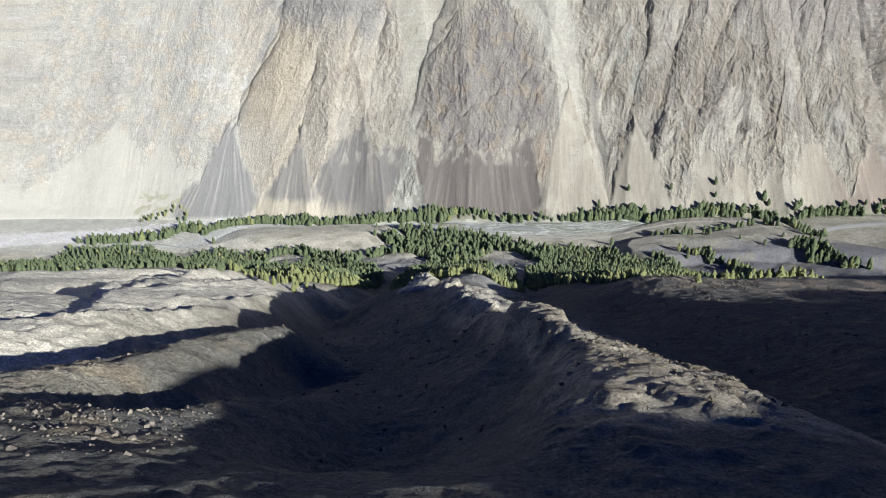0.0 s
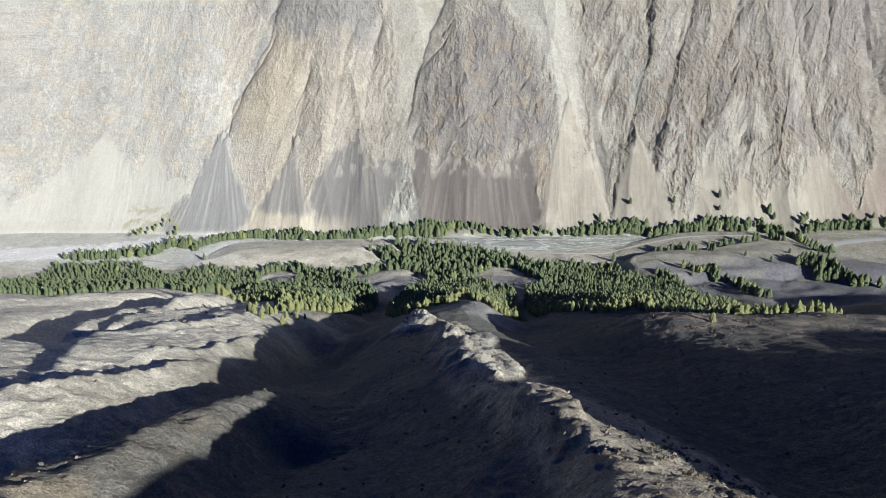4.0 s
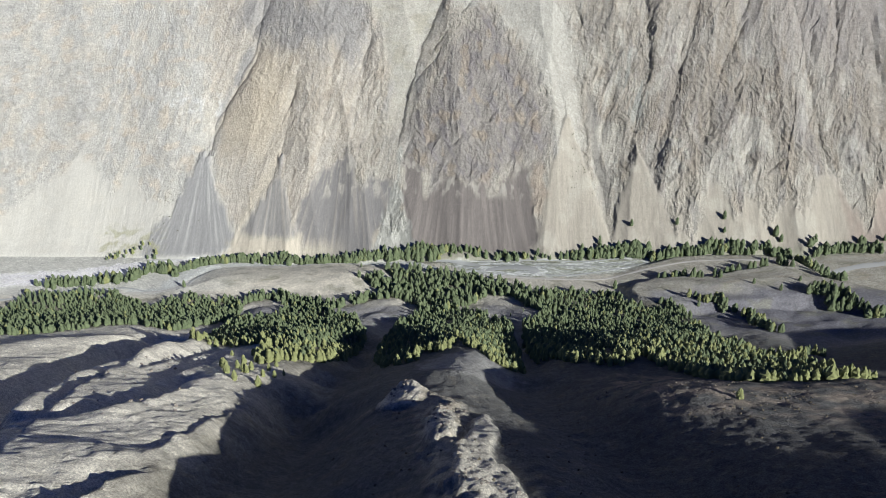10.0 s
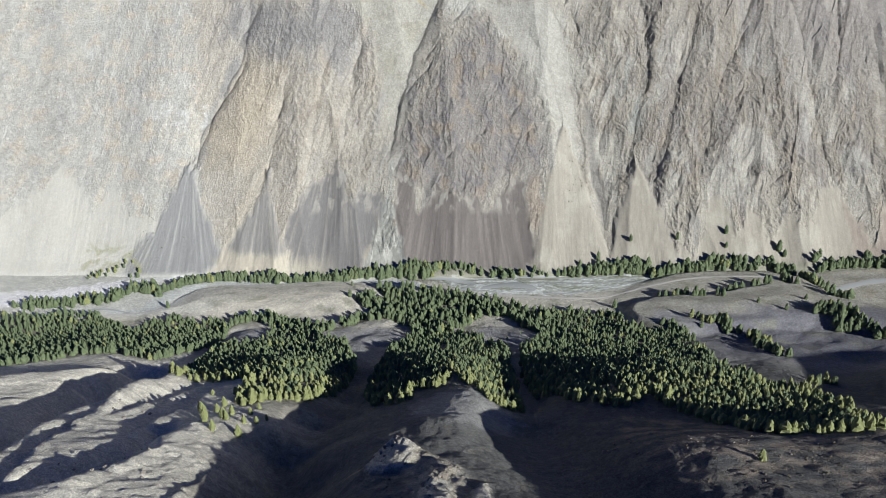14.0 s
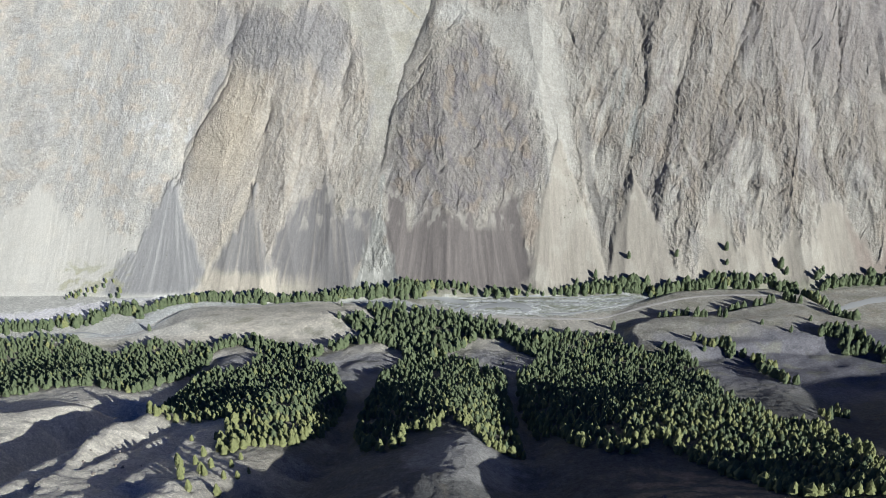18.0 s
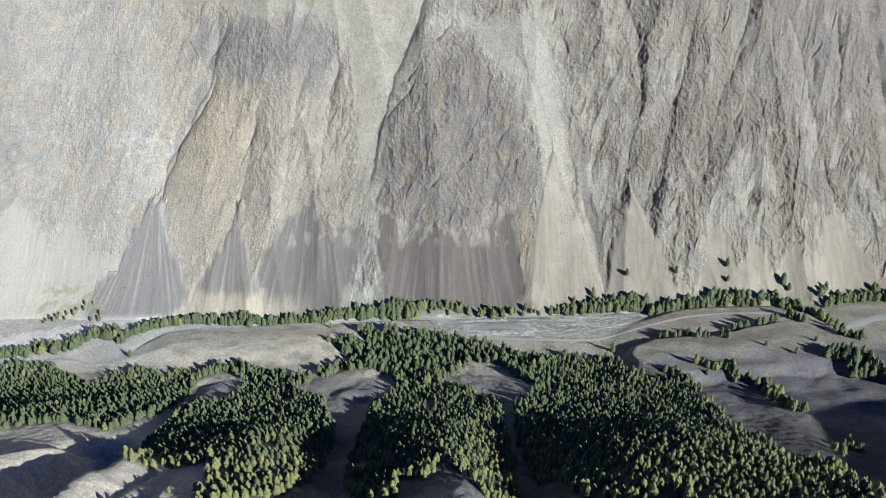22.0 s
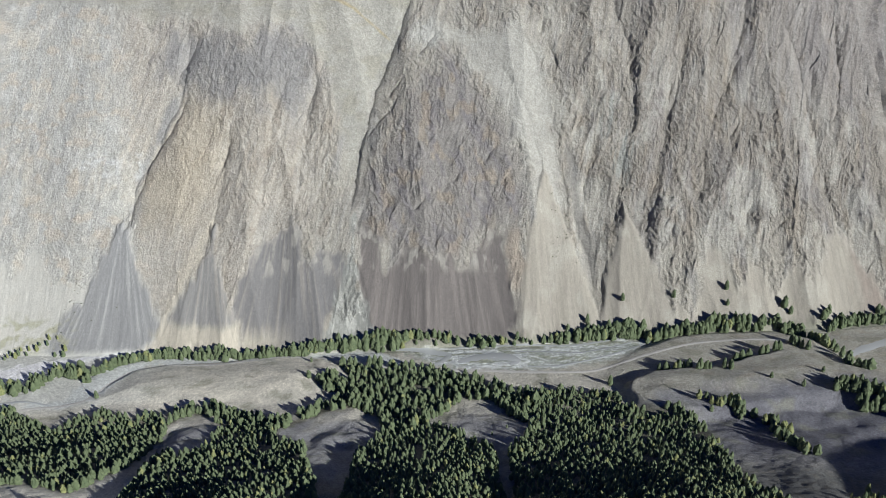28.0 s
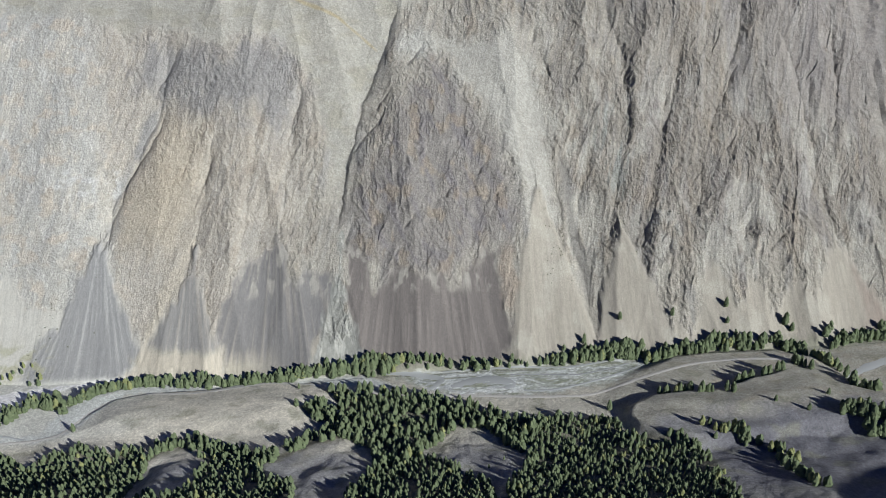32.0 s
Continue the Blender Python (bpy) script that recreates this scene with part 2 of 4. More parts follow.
# Crests (+) and hollows (-) of the near slope: line, height, half width.
NEAR_RIDGE = [(15, -575), (18, -552), (21, -530), (22, -512), (17, -492), (10, -470), (-1, -430), (-7, -368), (-6, -325), (-24, -302)]
NEAR_FORMS = [
    ([(2, -245), (6, -215), (6, -150)], 7.5, 24),
    ([(-14, -545), (-28, -465), (-47, -395), (-62, -300)], -17, 24),
    ([(-76, -275), (-74, -215)], -9, 17),
    ([(-63, -245), (-62, -190), (-74, -90)], -8, 20),
    ([(88, -575), (76, -500), (68, -430), (52, -350), (40, -300), (36, -240)], -12, 25),
    ([(37, -195), (38, -150), (42, -60)], -5, 18),
    ([(-112, -525), (-90, -482), (-80, -425), (-74, -370), (-74, -320), (-82, -265)], -13, 17),
    ([(-93, -535), (-87, -504), (-72, -490), (-67, -452), (-60, -436)], 1.5, 6),
    ([(-60, -540), (-53, -515), (-49, -490), (-47, -464)], -12, 11.5),
    ([(-190, -345), (-212, -275), (-218, -180), (-212, -100)], -21, 17),
    ([(-176, -330), (-188, -240), (-182, -190), (-176, -135)], 7, 11),
    ([(-150, -345), (-136, -310), (-134, -262)], -6, 7),
    ([(-128, -345), (-118, -300), (-120, -258)], 3, 8),
    ([(-240, -110), (-265, -140), (-300, -190)], 6, 22),
    ([(95, -306), (150, -298), (210, -296)], 8, 34),
    ([(250, -160), (275, -80), (330, -20)], -8, 26),
    ([(-32, -318), (-20, -308)], 3, 10),
    ([(-2, -112), (-6, -96)], 7, 38),
    ([(-112, -125), (-118, -105)], 6, 36),
    ([(118, -170), (140, -120)], 9, 46),
    ([(-262, -38), (-290, -34)], 5, 34),
    ([(-190, 30), (-182, 60)], 0.8, 22),
    ([(-80, 0), (-60, 50)], 0.8, 28),
    ([(40, 30), (56, 60)], 0.8, 22),
    ([(-202, 60), (-200, -20), (-188, -110)], -4, 9),
    ([(-60, 10), (-62, -60), (-62, -190)], -5, 10),
    ([(52, 0), (48, -60), (48, -190)], -4, 9),
]


# Knoll, and the bench that curves round it, on the valley floor.
KNOLL = [(160, 82), (172, 98), (192, 106), (212, 108), (236, 104), (268, 114), (316, 127), (342, 122), (356, 98), (410, 60), (440, 20), (380, 16), (323, 46), (287, 44), (251, 38), (212, 34), (186, 44), (166, 60)]
BENCH = [(146, 90), (154, 119), (182, 143), (228, 167), (262, 171), (292, 170), (328, 168), (356, 152), (368, 119), (380, 80), (440, 40), (440, 10), (300, 50), (208, 80)]


# Scarps of the pale hills that fall away from the sun: crest line, drop.
SCARPS = [([(-122, -440), (-150, -360), (-165, -305), (-176, -240), (-182, -198), (-192, -160)], 5, 34), ([(-126, -470), (-108, -450), (-102, -435), (-97, -418), (-92, -400)], 6.5, 34),
          ([(-128, -345), (-120, -318), (-113, -292)], 2.6, 30), ([(-98, -385), (-94, -355), (-91, -305)], 2.6, 30), ([(-168, -240), (-160, -190), (-154, -150)], 3.5, 14), ([(-146, -268), (-139, -216), (-142, -158)], 6, 12),
          ([(-300, -160), (-264, -136), (-247, -118), (-229, -102), (-214, -84)], 6, 26)]
# Outlines of the sunlit patches along the central ridge, raised and paled as outcrops.
LIT_OUTCROPS = [[(-34, -320), (-32, -300), (-20, -296), (-12, -306), (-18, -322), (-28, -326)], [(-12, -352), (-8, -342), (-1, -345), (-1, -385), (-8, -390), (-12, -375)],
            [(-2, -408), (2, -380), (6, -345), (12, -335), (13, -375), (9, -398), (15, -412), (17, -433), (14, -450), (8, -452), (4, -446), (-1, -432)],
            [(9, -482), (15, -472), (20, -462), (24, -468), (23, -490), (24, -512), (19, -508), (13, -492)],
            [(18, -552), (20, -530), (22, -516), (27, -514), (42, -520), (48, -536), (46, -555), (38, -548), (34, -544), (33, -553), (39, -560), (40, -570), (33, -566), (27, -556), (24, -564), (18, -558)]]


def outcrops(x, w):
    """Where the ridge's sunlit outcrops stand: 0 to 1."""
    out = np.zeros(x.shape)
    on = (np.abs(x - 8) < 60) & (np.abs(w + 430) < 160)
    xs, ws = x[on], w[on]
    rag = 1.3 * fbm(xs / 5, ws / 5, 163, 3, 0.6)
    out[on] = np.maximum.reduce([smooth(-0.9, 1.3, inside(xs, ws, p) + rag) for p in LIT_OUTCROPS])
    return out


def rest_height(x, w):
    """The land's broad height: near slope, valley floor, far wall."""
    near = np.interp(w, [-2600, -900, -650, -566, -480, -420, -320, -275, -198, -148, -50, 20, 62, 100, 160],
                     [1150, 405, 296, 257, 223, 200, 157, 136, 100, 78, 38, 14, 4, 2, 4])
    d = w - foot_line(x)
    wall = np.interp(d, [0, 12, 50, 100, 235, 330, 900, 2200], [4, 13, 51, 106, 285, 372, 760, 1300])
    fall = 0.026 * np.clip(x, -900, 900) * smooth(-20, 80, w) * smooth(110, 0, d)
    return np.where(d > 0, wall, near) + fall


def knobs(x, w):
    """Ragged outcrops along the middle of the central ridge."""
    off = line_off(x, w, NEAR_RIDGE)[0]
    return smooth(13, 5, off) * smooth(-450, -425, w) * smooth(-285, -300, w) * smooth(0.05, 0.3, fbm(x / 8, w / 9, 141, 3, 0.6))


def near_land(x, w, z):
    """Height of the near slope and the valley floor."""
    # near slope
    slope = smooth(60, -60, w)
    add = np.zeros(x.shape)
    wx, wy = x + 2.2 * perlin(x / 26, w / 26, 91), w + 3 * perlin(x / 30, w / 30, 92)
    for line, height, half in NEAR_FORMS:
        off, _ = line_off(wx, wy, line)
        add = add + height * np.exp(-((off / half) ** 2))
    back = sorted(NEAR_RIDGE, key=lambda p: p[1])
    side = wx - np.interp(wy, [p[1] for p in back], [p[0] for p in back])
    tall = np.interp(w, [-590, -560, -520, -485, -440, -400, -300, -285], [0, 3.4, 4.3, 7.6, 3.6, 3.2, 4.2, 0])
    broad = np.interp(w, [-575, -535, -490, -430], [32, 29, 14, 9])
    add = add + tall * np.where(side < 0, np.exp(-((side / 7) ** 2)), np.exp(-((side / broad) ** 2)))
    left = smooth(-60, -130, x)
    add = add + slope * ((1.4 - 0.7 * left) * fbm(x / 38, w / 60, 101, 3) + (0.8 - 0.3 * left) * (ridged((x - 0.5 * w) / 26, (w + 0.4 * x) / 60, 103, 3) - 0.5))
    add = add + slope * (0.5 * fbm(x / 5.5, w / 5.5, 107, 4, 0.55) + 0.22 * fbm(x / 1.6, w / 1.6, 108, 2))
    add = add + 1.2 * knobs(x, w) + outcrops(x, w) * (np.interp(w, [-515, -495, -395, -335], [1.4, 3.0, 2.8, 1.2]) + np.interp(w, [-515, -495], [0.5, 1.5]) * (ridged(x / 4.5, w / 4.5, 165, 3, 0.65) - 0.5))
    for line, drop, run in SCARPS:
        lx, ly = [p[0] for p in line], [p[1] for p in line]
        away = x - np.interp(wy, ly, lx) + 1.6 * fbm(x / 11, w / 11, 161, 3)
        ends = smooth(ly[0] - 10, ly[0] + 14, w) * smooth(ly[-1] + 10, ly[-1] - 14, w)
        fall = np.where(away < 0, 0.3 - 1.3 * smooth(0, -3.5, away) * np.exp(np.minimum(away, 0) / run), 0.3 * np.exp(-np.maximum(away, 0) / 18))
        add = add + drop * ends * fall * np.exp(-np.maximum(np.abs(away) - 60, 0) / 10)
    tread = (w + 0.30 * x) / 52 + 0.35 * fbm(x / 60, w / 60, 143, 3)
    part_ = tread - np.floor(tread)
    steps = part_ * smooth(1.0, 0.90, part_) - 0.45
    add = add + 1.6 * steps * smooth(-72, -110, x) * smooth(-90, -140, w) * smooth(-500, -460, w)
    ragged = smooth(-48, -62, x) * smooth(-575, -560, w) * smooth(-410, -430, w)
    add = add + ragged * (2.2 * (ridged(x / 10, w / 13, 151, 4, 0.6) - 0.55))
    add = add + 0.2 * left * slope * fbm(x / 4.5, w / 4.5, 153, 3, 0.6)
    stone = np.maximum(left * smooth(-40, -110, w), np.exp(-((line_off(wx, wy, NEAR_RIDGE)[0] / 9) ** 2)))
    stone = np.maximum(stone, smooth(16, 6, np.hypot(x + 52, (w + 556) / 1.6)))
    stone = np.maximum(stone, smooth(14, 4, np.hypot(x - 44, (w + 520) / 1.8)))
    ledge = saw((w + 0.55 * x) / 13 + 0.9 * fbm(x / 24, w / 24, 109, 3)) * smooth(-0.1, 0.5, perlin(x / 21, w / 21, 110))
    add = add + stone * slope * ((1.5 - 0.7 * left) * ledge + (1.1 - 0.6 * left) * (ridged(x / 7, w / 7, 111, 3, 0.6) - 0.5))
    u, v = 0.70 * x + 0.71 * w, -0.71 * x + 0.70 * w
    crest = np.interp(u, CREST_U, CREST_S) + 218 + 0.8 * fbm(u / 30, u * 0, 113, 4)
    spur = np.where(v < -560, crest + 0.25 * (v + 560), crest - 1.1 * (v + 560))
    spur_on = smooth(-380, -450, v) * smooth(400, 250, u) * smooth(-800, -600, u)
    base = z + add
    z2 = base + np.maximum(spur - base, 0) * spur_on
    # valley floor
    floor = smooth(-60, 30, w)
    rim = inside(x, w, KNOLL) + 2 * perlin(x / 17, w / 17, 129)
    knoll = 0.7 * smooth(-2, 8, rim) + 0.3 * smooth(4, 40, rim)
    bench = smooth(-5, 9, inside(x, w, BENCH)) * smooth(140, 240, x)
    knoll_left = smooth(-12, 34, inside(x, w, [(-284, 108), (-262, 150), (-230, 160), (-130, 163), (-70, 150), (-105, 84), (-200, 92)]))
    humps = 3.2 * fbm(x / 48, w / 40, 121, 3) + 0.25 * fbm(x / 6, w / 6, 122, 3)
    bed = smooth(14, -4, np.minimum(np.abs(w - 160), 60)) * smooth(-40, 10, x)
    z2 = z2 + floor * (11 * knoll + 5 * bench + 6 * knoll_left + humps * smooth(150, 60, w) * (1 - knoll) - 1.5 * bed)
    for edge in BANKS:
        rise = w - np.interp(x, [p[0] for p in edge], [p[1] for p in edge]) - 1.2 * perlin(x / 9, x * 0, 127)
        within = smooth(edge[0][0], edge[0][0] + 12, x) * smooth(edge[-1][0], edge[-1][0] - 12, x)
        z2 = z2 - 1.9 * within * smooth(-0.8, 1.6, rise) * np.exp(-np.maximum(rise, 0) / 13)
    z2 = z2 + 0.15 * fbm(x / 4, w / 4, 125, 2)
    return z2


def land(x, w):
    """The point of the land's sheet at column x and row w: x, y and z."""
    x, w = np.broadcast_arrays(np.asarray(x, float), np.asarray(w, float))
    shape, x, w = x.shape, x.ravel(), w.ravel()
    z = rest_height(x, w)
    d = w - foot_line(x)
    out, top = np.zeros(x.shape), z.copy()
    far, low = d > -4, d <= 0
    out[far] = wall_relief(x[far], z[far], wall_masks(x[far], z[far])) * smooth(-4, 8, d[far])
    top[low] = near_land(x[low], w[low], z[low])
    return x.reshape(shape), (w - 0.74 * out).reshape(shape), (top + 0.67 * out).reshape(shape)


def ground_z(x, y):
    """Height of the land at a place off the wall."""
    return land(x, y)[2]


def spaced(spans):
    """Grid lines: (start, step) pairs, the last start being the end."""
    out = []
    for (a, step), (b, _) in zip(spans, spans[1:]):
        out += list(np.linspace(a, b, max(1, round((b - a) / step)), endpoint=False))
    return np.array(out + [spans[-1][0]])


def lay(col, colour, m):
    """Colour laid over col where m is one."""
    col += (np.array(colour) - col) * m[..., None]


def wall_colours(x, h):
    """Base colours of the far wall's rock and rubble."""
    col = np.empty(x.shape + (3,))
    masks = wall_masks(x, h)
    blot = fbm(x / 45, h / 60, 201, 4)
    streak = fbm(x / 3.2, h / 60, 203, 4, 0.6)
    col[:] = (0.405, 0.372, 0.32)
    lay(col, (0.43, 0.40, 0.345), smooth(-0.2, 0.7, blot))
    lay(col, (0.30, 0.285, 0.265), smooth(0.1, 0.9, fbm(x / 18, h / 40, 205, 4)))
    pale = smooth(-150, -280, x + 0.25 * h + 22 * blot)
    lay(col, (0.545, 0.525, 0.48), 0.9 * pale)
    lay(col, (0.60, 0.545, 0.46), 0.6 * pale * smooth(-0.1, 0.5, fbm(x / 24, h / 30, 211, 4)))
    lay(col, (0.50, 0.495, 0.475), 0.45 * pale * (1 - masks["talus"]) * smooth(0.1, 0.6, fbm(x / 9, h / 60, 212, 4)))
    lay(col, (0.63, 0.615, 0.58), 0.5 * pale * smooth(0.2, 0.7, fbm((x + 0.5 * h) / 14, (h - 0.4 * x) / 40, 213, 4)))
    vein = np.abs(fbm((x + 0.7 * h) / 34, (h - 0.6 * x) / 13, 263, 3))
    lay(col, (0.40, 0.385, 0.36), 0.5 * pale * smooth(0.07, 0.01, vein) * smooth(-0.2, 0.4, perlin(x / 26, h / 26, 265)))
    lay(col, (0.42, 0.405, 0.385), 0.45 * pale * smooth(0.15, 0.55, fbm((x - 0.3 * h) / 11, h / 38, 267, 4, 0.6)))
    lay(col, (0.62, 0.51, 0.39), 0.45 * pale * smooth(0.2, 0.6, fbm(x / 19, h / 13, 269, 4)))
    right = smooth(160, 260, x + 20 * blot)
    lay(col, (0.33, 0.295, 0.255), 0.75 * right * smooth(70, 130, h))
    lay(col, (0.27, 0.25, 0.25), 0.5 * right * smooth(0.1, 0.6, fbm(x / 26, h / 90, 207, 3)))
    lay(col, (0.52, 0.465, 0.395), 0.75 * smooth(-285, -240, x + 0.2 * h) * smooth(-60, -110, x - 0.3 * h + 60))
    rock = rockiness(x, h)
    east = smooth(90, 170, x)
    tone = 0.35 + 0.65 * east
    lay(col, (0.27, 0.238, 0.205), tone * smooth(0.3, 0.9, rock) * smooth(30, 80, h) * 0.42)
    lay(col, (0.45, 0.425, 0.375), tone * smooth(0.35, 0.05, rock) * smooth(30, 80, h) * smooth(270, 200, h + 0.25 * np.maximum(x - 250, 0)) * 0.55)
    lay(col, (0.29, 0.262, 0.245), 0.75 * smooth(330, 430, x + 15 * blot) * smooth(150, 230, h + 15 * blot))
    lay(col, (0.36, 0.30, 0.235), 0.4 * (1 - pale) * smooth(0.15, 0.6, fbm(x / 20, h / 34, 251, 3)) * rock)
    lay(col, (0.26, 0.25, 0.255), 0.2 * smooth(0.1, 0.5, fbm((x - 0.34 * h) / 5, h / 50, 253, 4, 0.6)) * smooth(50, 110, h))
    lay(col, (0.50, 0.48, 0.44), 0.22 * smooth(0.1, 0.5, fbm((x - 0.34 * h) / 6, h / 60, 255, 4, 0.6)) * smooth(40, 90, h))
    soft = 10 * fbm(x / 14, h / 20, 209, 4)
    lay(col, (0.53, 0.45, 0.335), 0.55 * smooth(-26, 26, inside(x, h, OCHRE_ZONE) + soft))
    lay(col, (0.30, 0.29, 0.285), 0.8 * smooth(-16, 22, inside(x, h, PURPLE_ZONE) + 1.6 * soft))
    lay(col, (0.275, 0.252, 0.235), 0.8 * smooth(-10, 14, inside(x, h, SPUR_ZONE) + soft))
    lay(col, (0.235, 0.215, 0.225), 0.55 * smooth(0, 14, inside(x, h, SPUR_ZONE) + soft) * smooth(0.0, 0.5, fbm((x + 0.6 * h) / 12, (h - 0.6 * x) / 40, 217, 3)))
    lay(col, (0.37, 0.30, 0.225), 0.5 * smooth(0, 14, inside(x, h, SPUR_ZONE) + soft) * smooth(0.15, 0.6, fbm(x / 14, h / 20, 218, 3)))
    lay(col, (0.45, 0.43, 0.385), 0.8 * smooth(-10, 8, inside(x, h, CHUTE_ZONE) + soft))
    lay(col, (0.31, 0.305, 0.30), 0.8 * smooth(-3, 4, inside(x, h, CHUTE_STRIP) + 0.3 * soft))
    lay(col, (0.25, 0.235, 0.215), 0.75 * smooth(-3, 4, inside(x, h, GULLY_FLOOR) + 0.3 * soft))
    lay(col, (0.33, 0.36, 0.345), 0.45 * smooth(-10, 12, inside(x, h, [(188, 200), (226, 205), (222, 128), (192, 128)]) + soft) * smooth(0.0, 0.4, fbm((x - 0.3 * h) / 7, h / 40, 257, 3)))
    lay(col, (0.66, 0.655, 0.64), 0.6 * smooth(-6, 6, inside(x, h, [(-350, 150), (-320, 156), (-286, 149), (-287, 138), (-330, 136)]) + soft) * smooth(-0.1, 0.3, fbm(x / 8, h / 6, 259, 3)))
    upland = smooth(-6, 10, inside(x, h, UPLAND_ZONE) + 5 * fbm(x / 22, h / 22, 61, 2))
    lay(col, (0.41, 0.392, 0.345), 0.8 * upland)
    lay(col, (0.35, 0.325, 0.255), 0.5 * upland * smooth(0.0, 0.6, fbm(x / 30, h / 14, 261, 3)))
    lay(col, (0.43, 0.35, 0.20), 0.7 * smooth(2.6, 0.8, line_off(x, h, [(-140, 310), (-107, 301), (-66, 286), (-44, 271), (-28, 259)])[0] + 2 * blot))
    lay(col, (0.49, 0.475, 0.435), 0.8 * smooth(20, 6, np.hypot((x - 12) / 1.5, h - 262) + 0.6 * soft))
    tal = masks["talus"]
    lay(col, (0.375, 0.34, 0.285), tal * (1 - pale) * 0.9)
    lay(col, (0.31, 0.275, 0.24), tal * smooth(-0.1, 0.8, streak) * 0.55)
    lay(col, (0.45, 0.42, 0.36), tal * (1 - pale) * smooth(0.1, 0.6, fbm(x / 30, h / 30, 219, 3)) * 0.6)
    lay(col, (0.565, 0.54, 0.485), tal * pale * 0.85)
    lay(col, (0.30, 0.245, 0.21), tal * smooth(415, 440, x + soft) * 0.8)
    for k, a, b in (("fan", (0.30, 0.293, 0.288), (0.43, 0.418, 0.40)), ("fan_small", (0.30, 0.287, 0.273), (0.43, 0.395, 0.352)),
                    ("grey", (0.215, 0.205, 0.20), (0.30, 0.275, 0.25)), ("brown", (0.18, 0.160, 0.150), (0.24, 0.212, 0.195))):
        lay(col, a, masks[k])
        lay(col, b, masks[k] * 0.85 * smooth(-0.1, 0.75, rill(x, h, k) + 0.25 * blot))
    lay(col, (0.50, 0.45, 0.36), smooth(30, 12, h - 0.03 * x + 5 * streak) * np.maximum(masks["grey"], masks["fan_small"]) * 0.8 * smooth(-110, -160, x))
    tan = [(-275, -6), (-254, 8), (-250, 20), (-240, 50), (-222, 80), (-206, 100), (-212, 72), (-228, 46), (-243, 22), (-225, 17), (-174, 20), (-165, 0)]
    lay(col, (0.60, 0.535, 0.435), 0.8 * smooth(-3, 4, inside(x, h, tan) + 0.3 * soft + 3 * streak))
    lay(col, (0.27, 0.26, 0.205), smooth(12, 6, h - 0.026 * x + 2 * streak) * smooth(-150, -110, x) * 0.85)
    lay(col, (0.30, 0.30, 0.275), masks["stream"] * 0.85)
    lay(col, (0.50, 0.485, 0.44), masks["stream"] * smooth(0.05, 0.35, fbm((x + 0.25 * h) / 5, h / 14, 223, 3)) * 0.7)
    lay(col, (0.36, 0.345, 0.215), 0.6 * smooth(-325, -340, x) * smooth(-420, -400, x) * smooth(26, 12, h) * smooth(-0.1, 0.4, fbm(x / 12, h / 6, 273, 3)))
    tops = masks["grey"] * smooth(52, 62, h) + masks["brown"] * smooth(52, 64, h)
    lay(col, (0.40, 0.375, 0.33), tops * smooth(0.1, 0.35, fbm(x / 8, h / 16, 225, 3)) * 0.7)
    lay(col, (0.40, 0.32, 0.25), 0.6 * smooth(-4, 6, inside(x, h, ORANGE_ZONE) + 0.5 * soft))
    return col


